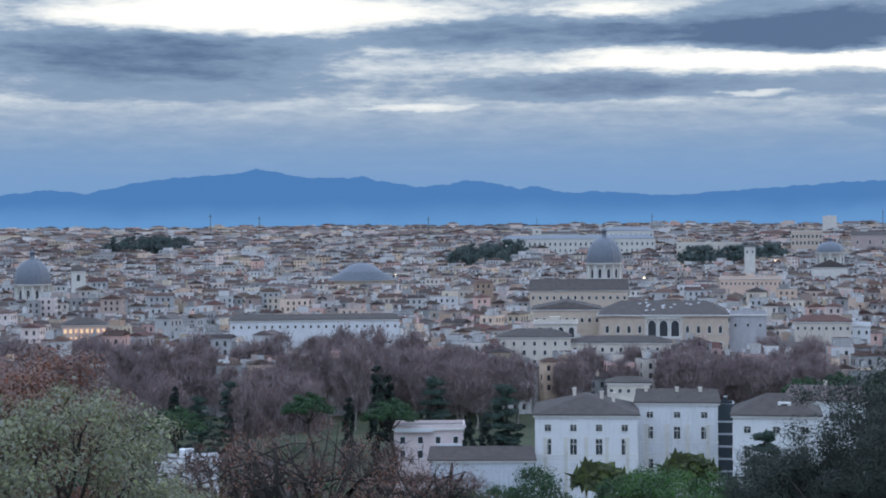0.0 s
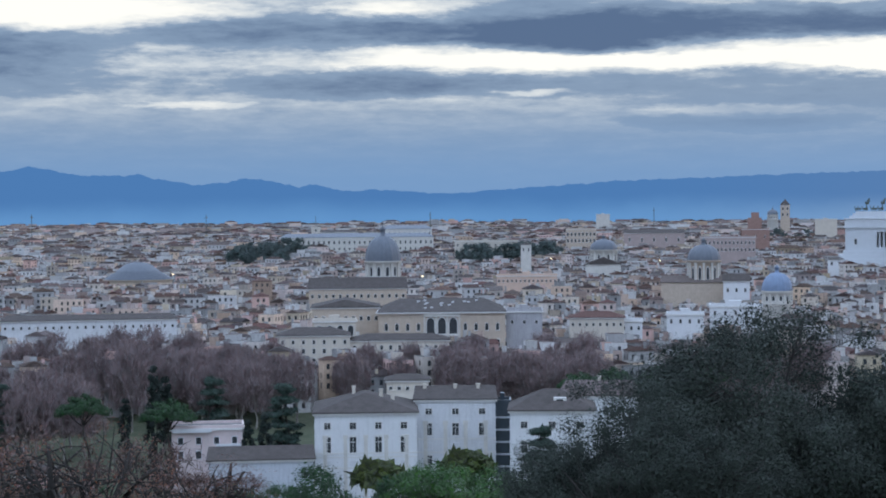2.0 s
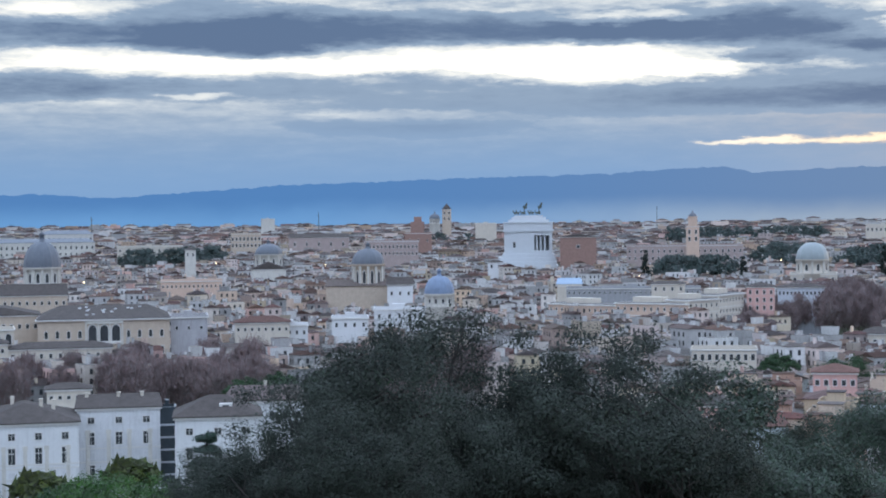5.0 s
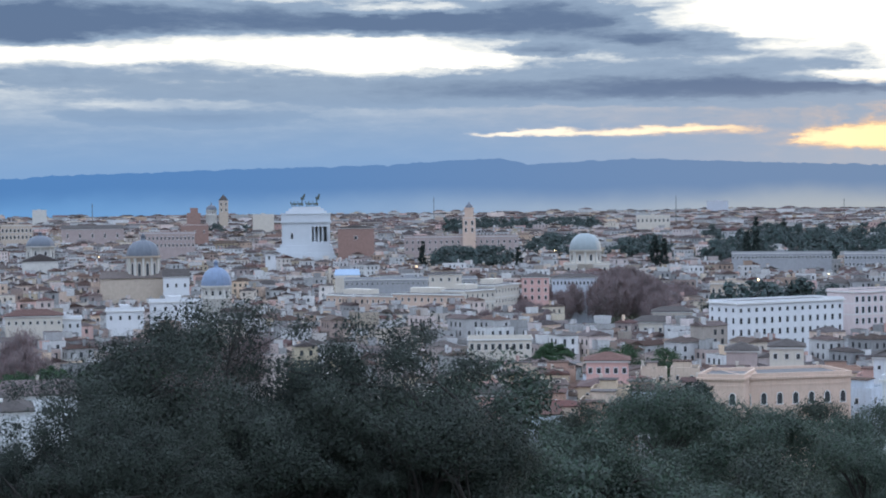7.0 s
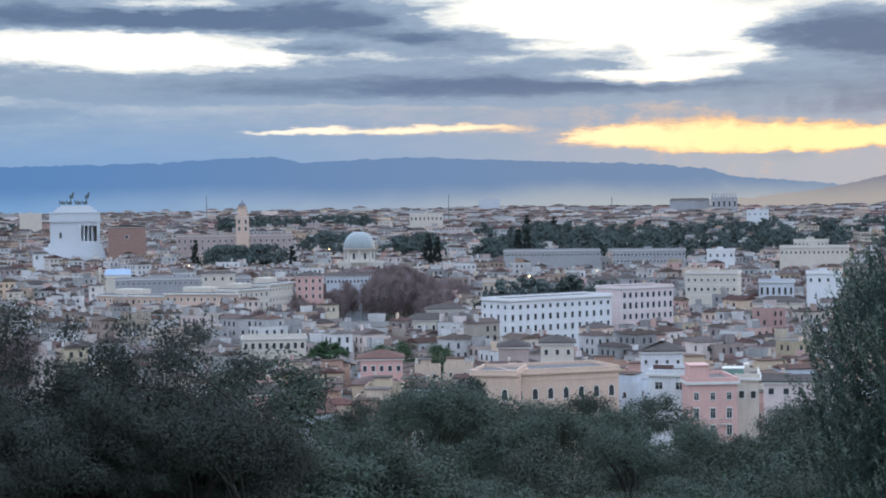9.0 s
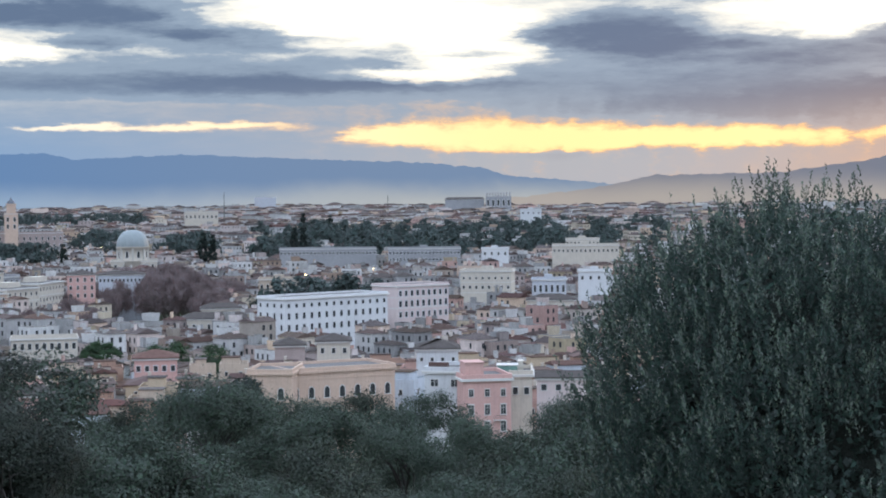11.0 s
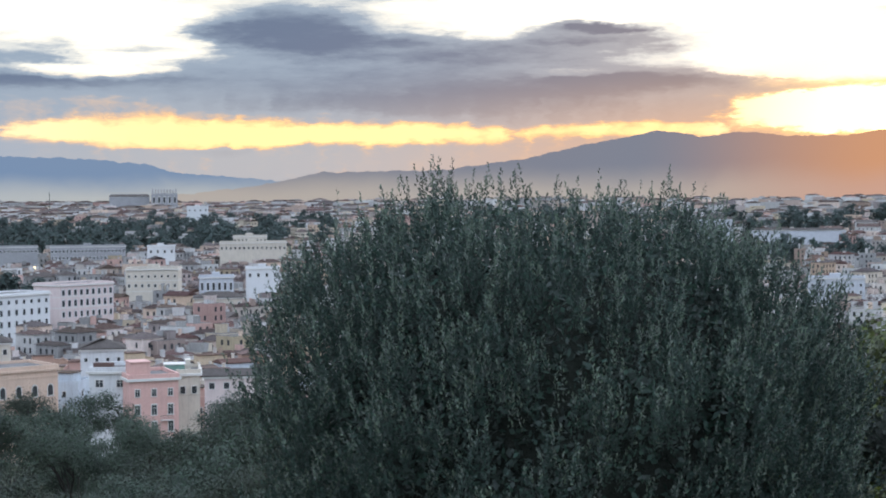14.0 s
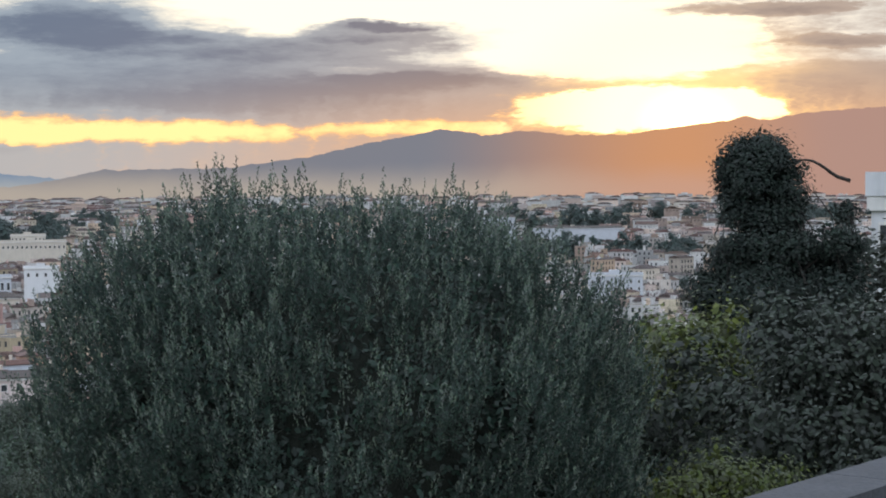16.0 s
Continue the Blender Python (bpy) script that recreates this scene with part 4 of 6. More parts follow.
def monument():
    """The white marble monument: stepped base, columned portico, attic, and two dark chariot groups."""
    d, az = 1730, 80.35
    gz = 24.0
    root = empty("white_marble_monument", facing(az, d, 0, gz), label="huge white marble monument with columned portico", category="monument")
    x, y = polar(az, d)
    RESERVED.append((x, y, 52))
    RESERVED.append((*polar(az, d - 60), 46))
    w = 48
    steps = [(-38, 30, -16, 46, -8, 3, 0), (-35, 28, -12, 46, 3, 7, 0), (-30, 27, -8, 46, 7, 11, 0), (-26, 26, -5, 46, 11, 14.5, 0)]
    piece("stepped_base", cube_data("stepped_base", steps, [M_MARBLE]), root)
    body = [(-24, 4, 0, 44, 14.5, 37, 0), (4, 24, 22, 44, 14.5, 37, 0), (21, 24, 0, 22, 14.5, 37, 0), (4, 6, 0, 22, 14.5, 37, 0), (6, 21, 0, 22, 33, 37, 0), (6, 21, 0, 22, 14.5, 18, 0)]
    piece("body", cube_data("body", body, [M_MARBLE]), root)
    for xx in (8.6, 12.6, 16.6):
        piece("column", lathe("column", [(1.25, 18), (1.05, 19), (0.95, 31), (1.3, 32), (1.3, 33)], [M_MARBLE], 16), root, pose(xx, 2.2, 0))
    piece("entablature", cube_data("entablature", [(-25.4, 25.4, -1.4, 45, 37, 39, 0), (-24.6, 24.6, -0.6, 44.5, 39, 45.5, 0), (-25.2, 25.2, -1.2, 45, 45.5, 46.6, 0)], [M_MARBLE]), root)
    piece("attic_steps", cube_data("attic_steps", [(-20, 21, 4, 40, 46.6, 49, 0), (-17, 18, 6, 38, 49, 51.4, 0), (-14, 15, 8, 36, 51.4, 53.2, 0)], [M_MARBLE]), root)
    window_row(root, WIN_ARCH, 24, (-14,), 0, 2.4, 6)
    for i, xx in enumerate((-7.5, 7.5)):
        v = [(-5.5, 0.6, 2.2, 3.0), (-2.5, 0.9, 2.6, 3.2), (1.5, 1.2, 2.0, 3.0)]
        bx = []
        for k, (cx, a, b, c) in enumerate(v):
            bx += [(cx - 1.6, cx + 1.4, -0.7, 0.7, 1.8, 3.6, 0), (cx - 2.3, cx - 1.4, -0.4, 0.4, 3.0, 5.4, 0)]
            bx += [(cx - 1.4 + 0.9 * j, cx - 1.1 + 0.9 * j, -0.3, 0.3, 0, 1.9, 0) for j in range(3)]
        bx += [(2.6, 5.0, -1.3, 1.3, 1.0, 4.0, 0), (3.2, 4.3, -0.6, 0.6, 4.0, 9.5, 0), (4.2, 6.4, -0.25, 0.25, 7.0, 11.2, 0), (5.4, 7.0, -0.2, 0.2, 9.6, 13.0, 0), (2.5, 3.2, -0.2, 0.2, 7.5, 10.2, 0)]
        ob = new("statue", cube_data("statue", bx, [M_BRONZE]))
        bev = ob.modifiers.new("soft", "BEVEL")
        bev.width, bev.segments = 0.3, 2
        ob.matrix_world = root.matrix_world @ pose(xx, 20, 53.2)
        tagged(ob, "dark bronze winged chariot group on marble roof", "statue", group="chariot groups")


monument()
block("small_white_loggia", "small white roof loggia", 79.0, 79.5, 1500, 35.5, 9, M_WHITE, rise=2, rows=[(3, 2, 1.6, 3)])
root, w, h = block("tower_palace", "ochre palace on the capitol hill", 83.6, 87.4, 1740, 45, 30, M_FARROSE, "flat", rows=[(5, 20, 1.6, 3), (12, 20, 1.6, 3)])
root, w, h = block("clock_tower", "ochre clock tower with stepped belfry", 85.55, 85.98, 1735, 64, 12, M_PEACH, "flat", rows=[(5, 2, 2.0, 4), (12, 2, 2, 4)], head=False, category="tower")
piece("belfry", cube_data("belfry", [(-4.5, 4.5, 3, 12, 0, 9, 0), (-5.2, 5.2, 2.3, 12.7, 9, 10, 0)], [M_PEACH]), root, pose(0, 0, h + 0.4))
piece("belfry_cap", lathe("belfry_cap", [(4, 0), (3.6, 2), (1.5, 3.6), (0.3, 6)], [M_LEAD], 12), root, pose(0, 7.5, h + 10.4))
block("yellow_block", "yellow ochre block on the skyline", 78.6, 79.3, 2500, 68, 30, M_CREAM, "flat", rows=[])


def curved_palace():
    """The long curved palace by the river, in facets."""
    pts = [(81.0, 985, 23.6), (83.2, 955, 24.6), (85.6, 935, 26.6), (86.6, 955, 28.6), (87.4, 985, 30.4)]
    for i in range(len(pts) - 1):
        (a0, d0, z0), (a1, d1, z1) = pts[i], pts[i + 1]
        (x0, y0), (x1, y1) = polar(a0, d0), polar(a1, d1)
        ln = math.hypot(x1 - x0, y1 - y0)
        root = empty("curved_office_palace", Matrix.Translation((x0, y0, 0)) @ Matrix.Rotation(math.atan2(y1 - y0, x1 - x0), 4, "Z"),
                     label="long rose-cream curved office palace by the river", category="building", group="curved palace ranges")
        RESERVED.append(((x0 + x1) / 2 + 8, (y0 + y1) / 2, ln * 0.55))
        zt = (z0 + z1) / 2
        piece("wall", cube_data("wall", [(0, ln, 0, 16, -4, zt, 0)], [M_PEACH if i < 2 else M_CREAM]), root)
        piece("cornice", cube_data("cornice", [(-0.4, ln + 0.4, -0.8, 16.4, zt - 0.05, zt + 0.7, 0), (-0.1, ln + 0.1, -0.2, 16.2, zt - 6.4, zt - 6.0, 0)], [M_TRIM]), root)
        piece("roof", cube_data("roof", [(0.6, ln - 0.6, 0.6, 15, zt + 0.7, zt + 1.1, 0), (ln * 0.2, ln * 0.6, 4, 12, zt + 1.1, zt + 3.8, 1)], [M_FLAT, M_CREAM]), root)
        n = max(2, int(ln / 3.8))
        for below in (2.6, 8.4, 12.4, 16.4):
            window_row(root, WIN, zt - below, spread(0, ln, n), 0, 1.1, 1.9)


curved_palace()
block("roof_pavilion", "cream octagonal roof pavilion", 84.4, 85.5, 1010, 34.0, 14, M_CREAM, rise=1.5, rows=[(2.6, 4, 1.2, 2)], hip=5)
block("pale_green_range", "long pale green roofed range", 81.6, 86.0, 1060, 29.5, 18, M_FARSTONE, "flat", rows=[(2.2, 26, 0.9, 1.2)])
root, w, h = block("awning_house", "house under a pale blue curved awning roof", 81.3, 82.1, 1120, 29.0, 14, M_CREAM, "flat")
piece("awning", hip_roof("awning", 16, 13, 4, 1, [M_CANOPY]), root, pose(0, 7, h + 1.4))
block("rose_corner_house", "tall rose corner house by the river trees", 87.5, 88.4, 985, 33.0, 16, M_PINK, rise=2.4, rows=[(2.6, 4, 1.2, 2.2), (7, 4, 1.2, 2.2), (11.4, 4, 1.2, 2.2)])
block("colonnaded_house", "dark house with white colonnade band", 88.5, 90.0, 1050, 30, 16, M_GREYW, rise=2, rows=[(3, 12, 1.0, 2)], wins=WIN_WHITE)

# the white school and its neighbours across the near roofs
root, w, h = block("white_school", "long white four-storey building with rows of dark windows", 94.6, 98.0, 705, 33.6, 18, M_WHITE, "flat", twist=40, head=False,
                   rows=[(2.4, 14, 1.3, 1.6), (6.6, 14, 1.3, 2.4), (11.2, 14, 1.3, 2.4), (15.6, 14, 1.2, 2.0)], side_rows=4, wins=WIN_WHITE, cornice=0.7)
root, w, h = block("pink_white_hotel", "white and rose brick building with tall paired windows", 98.3, 100.0, 770, 34.6, 18, M_ROSEWHITE, "flat", twist=40, head=False,
                   rows=[(2.8, 9, 1.5, 2.4), (7.4, 9, 1.5, 2.8), (12.2, 9, 1.4, 2.4)], wins=WIN_WHITE, cornice=0.6, bands=(4.9, 9.6))
block("cream_block", "large cream three-storey block with stepped roof", 100.39, 102.08, 900, 35.4, 22, M_CREAM, "flat", rows=[(3.2, 8, 1.0, 1.2), (8, 8, 1.2, 1.6)], bands=(5.6, 11), twist=-6)
block("pale_blue_house", "pale blue house with tall windows", 102.77, 103.9, 850, 33.0, 14, M_GREYW, "flat", rows=[(4, 6, 1.2, 3.6), (10, 6, 1.2, 2.6)], wins=WIN_WHITE)
block("white_cubic_house", "white cubic house with roof terrace", 104.3, 105.4, 900, 35, 12, M_WHITE, "flat", rows=[(3, 4, 1.2, 1.8)])
block("yellow_villa", "yellow ornate villa block", 102.6, 104.2, 780, 27.0, 14, M_CREAM, rise=2.5, rows=[(2.6, 6, 1.1, 1.8)])
block("long_baroque_palace", "long cream palace with roof balustrade", 103.45, 105.65, 1250, 39.5, 24, M_CREAM, "flat", rows=[(3.4, 15, 1.1, 1.8)])
block("long_baroque_palace", "stepped upper floors of the cream palace", 103.9, 105.0, 1275, 43.5, 14, M_CREAM, "flat", rows=[(2.4, 9, 1.1, 1.6)])
block("cream_villa", "cream villa with broken roofline", 101.1, 102.0, 1230, 38, 16, M_WHITE, "flat", rows=[(3, 4, 1.3, 2)])
block("long_office_range", "long grey office range with window bands", 98.0, 100.4, 1320, 36.4, 20, M_FARSTONE, "flat", rows=[(3, 20, 1.3, 1.8), (8, 20, 1.2, 1.8)], wins=WIN_WHITE)
block("long_office_range", "long pale range along the river", 94.4, 97.6, 1350, 36.0, 20, M_FARSTONE, "flat", rows=[(3, 26, 1.2, 1.6)])
block("arched_ruin_house", "old house with row of arches", 93.7, 95.1, 1000, 28.0, 14, M_BRICK, "flat", rows=[(4, 7, 1.4, 3.0)], wins=WIN_ARCH)
block("river_villa", "cream villa with dark roof by the river", 91.2, 93.4, 760, 21.5, 16, M_CREAM, rise=2.6, rows=[(3.0, 9, 1.2, 2.0)], hip=5)
block("river_villa", "upper storey of the cream river villa", 91.8, 93.1, 770, 25.4, 12, M_CREAM, rise=2.2, rows=[(2.2, 7, 1.0, 1.5)], hip=5)
block("white_villa", "white villa with pillared loggia", 85.7, 87.8, 640, 23.5, 10, M_CREAM, "flat", rows=[(2.4, 9, 1.2, 2.2)], head=False)
block("hill_villa", "pale villa among hilltop pines", 102.4, 103.1, 2100, 62, 20, M_WHITE, "flat", rows=[(4, 4, 1.4, 2)])
block("far_cream_block", "cream block on the hill", 91.3, 92.4, 2400, 61, 30, M_CREAM, "flat", rows=[(6, 8, 2, 4)])
root, w, h = block("distant_basilica", "distant basilica front with statues on the skyline", 101.25, 102.1, 3600, 82, 40, M_FARSTONE, "flat", rows=[(12, 5, 4, 12)])
for i in range(9):
    piece("roof_statue", lathe("roof_statue", [(1.6, 0), (1.1, 4), (1.6, 7), (0.7, 9.5), (0.2, 10.5)], [M_FARSTONE], 8), root, pose(-w / 2 + 3 + i * (w - 6) / 8, 2, h + 0.5))
block("distant_palace", "distant long palace on the skyline", 99.9, 101.2, 3620, 77, 40, M_FARSTONE, rise=5, rows=[], hip=4)
block("distant_tower_block", "distant glass block on the skyline", 93.6, 94.3, 4000, 86, 30, M_GREYW, "flat", rows=[])
block("stadium_church", "white church with statue on the hill", 119.2, 120.4, 1500, 50, 25, M_GREYW, rise=5, rows=[(6, 5, 1.4, 2.4)])
block("long_wall_range", "long low range on the far hill", 120.8, 124.0, 1700, 36, 14, M_GREYW, rise=2, rows=[])
block("white_hill_house", "white house glimpsed past the hedge", 122.8, 124.6, 900, 28, 14, M_GREYW, "flat", rows=[(3, 7, 1.0, 1.4), (6.6, 7, 1, 1.4)])

# the near pink and white corner houses, the peach market hall
root, w, h = block("white_corner_house", "tall white plaster house with few dark windows", 99.16, 100.5, 352, 37.0, 12, M_OFFWHITE, "flat", rows=[(2.0, 2, 1.5, 1.4)], twist=-14, panes=True, head=False)
piece("roof_planter", cube_data("roof_planter", [(-3.5, 0.5, 0.6, 2.0, 0, 0.9, 0)], [M_TILE]), root, pose(0, 0, h + 1.2))
root, w, h = block("pink_corner_house", "tall salmon pink apartment house with shutters and balconies", 100.45, 102.05, 346, 36.0, 14, M_PINK, "flat", head=False, panes=True,
                   rows=[(2.4, 3, 0.9, 1.4), (5.8, 3, 1.0, 2.0), (9.2, 3, 1.0, 2.0), (12.6, 3, 1.0, 2.0), (16.0, 3, 1.0, 1.6)], twist=12, wins=WIN_WHITE)
for zb in (7.9, 11.9):
    piece("balcony", cube_data("balcony", [(1.2, 3.6, -0.9, 0, -0.12, 0.0, 0), (1.2, 3.6, -0.9, -0.86, 0.9, 0.96, 1)] + [(1.2 + 0.2 * i, 1.23 + 0.2 * i, -0.9, -0.87, 0, 0.9, 1) for i in range(13)], [M_TRIM, M_BRONZE]), root, pose(0, 0, h - zb))
piece("roof_room", cube_data("roof_room", [(-4.4, -0.6, 0.5, 6, 0, 3.0, 0), (-4.6, -0.4, 0.3, 6.2, 3.0, 3.2, 0)], [M_PINK]), root, pose(0, 0, h + 0.6))
root, w, h = block("pale_side_house", "pale cream side wall house", 102.0, 102.75, 362, 35.2, 12, M_CREAM, "flat", rows=[(3, 2, 1.0, 1.5)])
piece("roof_conservatory", cube_data("roof_conservatory", [(-w / 2 - 2.6, -w / 2 + 1.6, 1.0, 5.0, -3, 1.6, 0), (-w / 2 - 2.8, -w / 2 + 1.8, 0.8, 5.2, 1.6, 1.8, 1)], [mat("green_glass", (0.16, 0.30, 0.26), 0.3), M_TRIM]), root, pose(0, 0, h + 0.6))
block("long_pink_house", "long low rose house with brown roof", 102.9, 105.3, 400, 30.5, 8, M_ROSEWHITE, rise=1.5, rows=[(1.7, 5, 1.2, 1.4)], hip=0.5)
root, w, h = block("peach_hall", "large peach market hall with arched windows and flat roof", 94.65, 98.2, 410, 32.0, 16, M_PEACH, "flat", head=False, twist=24, rows=[(4.6, 7, 1.3, 2.6)], wins=WIN_ARCH, bands=(1.6,), trim=M_PEACH)
block("peach_hall", "gable end of the peach hall", 93.3, 94.75, 398, 32.6, 16, M_PEACH, "flat", head=False, twist=-10, rows=[(4.4, 2, 1.3, 2.6)], wins=WIN_ARCH, bands=(1.6,), trim=M_PEACH)
block("octagon_house", "octagonal white house with brown tile roof", 98.9, 100.3, 480, 30.6, 12, M_OFFWHITE, rise=2.6, rows=[(2.4, 4, 0.8, 1.0)], hip=8)
block("ochre_house", "ochre house with roof terrace", 95.6, 96.7, 500, 31.5, 12, M_CREAM, rise=2, rows=[(2.2, 3, 1.0, 1.5)])
block("rust_house", "dull red house with blank walls", 94.2, 95.2, 560, 25.5, 12, M_FARROSE, rise=2.4, rows=[])
block("pink_side_house", "pink plaster house end among trees", 86.0, 87.0, 420, 26.5, 12, M_PINK, rise=2.2, rows=[(3, 2, 1.0, 1.4)])
block("rose_house", "rose house with white window frames", 89.6, 91.0, 500, 27.5, 12, M_PINK, rise=2.2, rows=[(2.4, 5, 1.1, 1.6)], wins=WIN_WHITE, roof_mat=M_REDTILE)


# ---- near houses of the quarter below the hill, each its own
NEAR_WALLS = [mat("house_plaster_" + n, c, 0.9, var=0.12, scale=0.3, stain=0.3) for n, c in (
    ("ochre", (0.52, 0.41, 0.30)), ("rose", (0.56, 0.36, 0.31)), ("sand", (0.55, 0.44, 0.35)), ("ivory", (0.56, 0.51, 0.47)),
    ("grey", (0.46, 0.44, 0.43)), ("brick", (0.42, 0.27, 0.21)), ("pale_blue", (0.52, 0.57, 0.62)))]
HOUSE_WORDS = ["ochre", "rose", "sand-coloured", "ivory", "grey", "brick-red", "pale blue"]
DORMER = cube_data("dormer", [(-1.1, 1.1, -0.9, 1.6, -0.5, 1.1, 0), (-1.3, 1.3, -1.1, 1.6, 1.1, 1.25, 1), (-0.6, 0.6, -0.93, -0.9, 0.0, 0.85, 2)], [M_CREAM, M_TILE, M_GLASS])
SMALL_WIN = window_mesh("window", M_TRIM, sill=False)


def house(x, y, w, d, h, turn, k, kind, rng):
    gz = ground_z(x, y)
    root = empty("house", Matrix.Translation((x, y, gz)) @ Matrix.Rotation(turn, 4, "Z"), category="house", group="town houses",
                 label=HOUSE_WORDS[k] + (" plastered town house with brown tiled roof" if kind else " plastered town house with flat roof terrace"))
    piece("wall", cube_data("wall", [(-w / 2, w / 2, -d / 2, d / 2, -4, h, 0)], [NEAR_WALLS[k]]), root)
    if kind:
        piece("roof", hip_roof("roof", w, d, min(w, d) * 0.17, 0.5 if rng.random() < 0.75 else min(w, d) * 0.4, [M_TILE if rng.random() < 0.5 else M_REDTILE], 0.4), root, pose(0, 0, h + 0.01))
        chimney(root, rng.uniform(-w / 3, w / 3), rng.uniform(-1, 1), h + min(w, d) * 0.14, 1.3, 0.7)
    else:
        a, b = rng.uniform(0.25, 0.45) * w, rng.uniform(0.25, 0.45) * d
        bx = [(-w / 2, w / 2, -d / 2, -d / 2 + 0.25, h, h + 1, 0), (-w / 2, w / 2, d / 2 - 0.25, d / 2, h, h + 1, 0), (-w / 2, -w / 2 + 0.25, -d / 2 + 0.25, d / 2 - 0.25, h, h + 1, 0),
              (w / 2 - 0.25, w / 2, -d / 2 + 0.25, d / 2 - 0.25, h, h + 1, 0), (-w / 2 + 0.25, w / 2 - 0.25, -d / 2 + 0.25, d / 2 - 0.25, h, h + 0.12, 1), (-a, a * 0.6, -b * 0.5, b, h + 0.12, h + 2.7, 0), (-a - 0.3, a * 0.6 + 0.3, -b * 0.5 - 0.3, b + 0.3, h + 2.7, h + 2.9, 2)]
        piece("parapet", cube_data("parapet", bx[:4], [NEAR_WALLS[k]]), root)
        piece("roof_terrace", cube_data("roof_terrace", bx[4:5], [NEAR_WALLS[k], M_FLAT]), root)
        piece("stair_head", cube_data("stair_head", bx[5:], [NEAR_WALLS[k], M_FLAT, M_TILE]), root)
    if kind and rng.random() < 0.35:
        piece("dormer", DORMER, root, pose(rng.uniform(-w / 4, w / 4), -d * 0.22, h + 0.5))
    for side in range(4):
        t = Matrix.Rotation(side * math.pi / 2, 4, "Z")
        nrm = root.matrix_world.to_3x3() @ (t.to_3x3() @ Vector((0, -1, 0)))
        if nrm.dot(Vector((x, y, 0)).normalized()) > -0.35:
            continue
        ln, off = (w, d / 2) if side % 2 == 0 else (d, w / 2)
        n = max(1, int(ln / 3.9))
        for fl in range(2):
            for xx in spread(-ln / 2, ln / 2, n):
                if rng.random() < 0.8:
                    piece("window", SMALL_WIN, root, t @ Matrix.LocRotScale((xx, -off - 0.003, h - 2.3 - 3.5 * fl), None, (0.85, 1.0, 1.4)))


def near_quarter():
    rng = random.Random(31)
    made = 0
    for i in range(0, 50):
        for j in range(-33, 22):
            x, y = 300 + (i + rng.uniform(-0.25, 0.25)) * 13.2, -80 + (j + rng.uniform(-0.25, 0.25)) * 13.2
            d, a = math.hypot(x, y), math.degrees(math.atan2(x, y))
            if not 83.5 < a < 119 or not 395 < d < 590 or not free(x, y, 4) or rng.random() < 0.06:
                continue
            if 92 < a < 99.5 and d < 432:
                continue
            if a > 107 and rng.random() < 0.35:
                continue
            quarter = noise.noise((x / 120, y / 120, 1.0))
            turn = radians(-a + 40 * quarter + rng.choice((0, 90)))
            k = rng.choice((0, 0, 1, 1, 2, 2, 3, 4, 5, 5, 6))
            house(x, y, rng.uniform(7, 14.5), rng.uniform(7, 11.5), rng.uniform(9, 16.5) , turn, k, rng.random() < 0.55, rng)
            made += 1
    return made


near_quarter()

# ---------------------------------------------------------------- trees and shrubs
L_OAK = leaf_mat("holm_oak_leaves", (0.054, 0.064, 0.052), (0.026, 0.033, 0.027), through_light=0.08)
L_MID = leaf_mat("grey_green_leaves", (0.090, 0.116, 0.088), (0.040, 0.056, 0.045))
L_OLIVE = leaf_mat("olive_leaves", (0.29, 0.29, 0.19), (0.14, 0.15, 0.095))
L_RUSSET = leaf_mat("russet_leaves", (0.26, 0.15, 0.115), (0.12, 0.07, 0.06))
L_PINE = leaf_mat("pine_needles", (0.085, 0.150, 0.055), (0.03, 0.065, 0.028))
L_UMBRELLA = leaf_mat("umbrella_pine_needles", (0.055, 0.098, 0.048), (0.025, 0.05, 0.026))
L_DARKPINE = leaf_mat("dark_pine_needles", (0.065, 0.095, 0.075), (0.03, 0.048, 0.04))
# paler and greyer than the near pines: distance haze put into the leaf colour
L_HAZEPINE = leaf_mat("haze_paled_pine_needles", (0.085, 0.108, 0.10), (0.05, 0.066, 0.063))
L_CYPRESS = leaf_mat("cypress_leaves", (0.036, 0.048, 0.040), (0.015, 0.021, 0.019))
L_BUSH = leaf_mat("hedge_leaves", (0.064, 0.092, 0.076), (0.034, 0.050, 0.044))
L_SHOOT = leaf_mat("young_shoot_leaves", (0.145, 0.18, 0.14), (0.085, 0.11, 0.09))
L_YELLOW = leaf_mat("yellow_green_leaves", (0.11, 0.125, 0.055), (0.04, 0.055, 0.028))
M_TWIG = mat("bare_brown_twigs", (0.225, 0.172, 0.168), 0.95, var=0.25, scale=0.03, by="island", hue=0.015, span=(0.75, 1.2))
M_NEARTWIG = mat("dark_red_brown_twigs", (0.11, 0.078, 0.070), 0.95, var=0.3, scale=0.2, by="island", hue=0.015)
M_BARK = mat("dark_bark", (0.045, 0.04, 0.036), 0.95, var=0.4, scale=2.0, bump=0.6)
M_PALEBARK = mat("pale_plane_bark", (0.26, 0.235, 0.21), 0.95, var=0.4, scale=1.0)


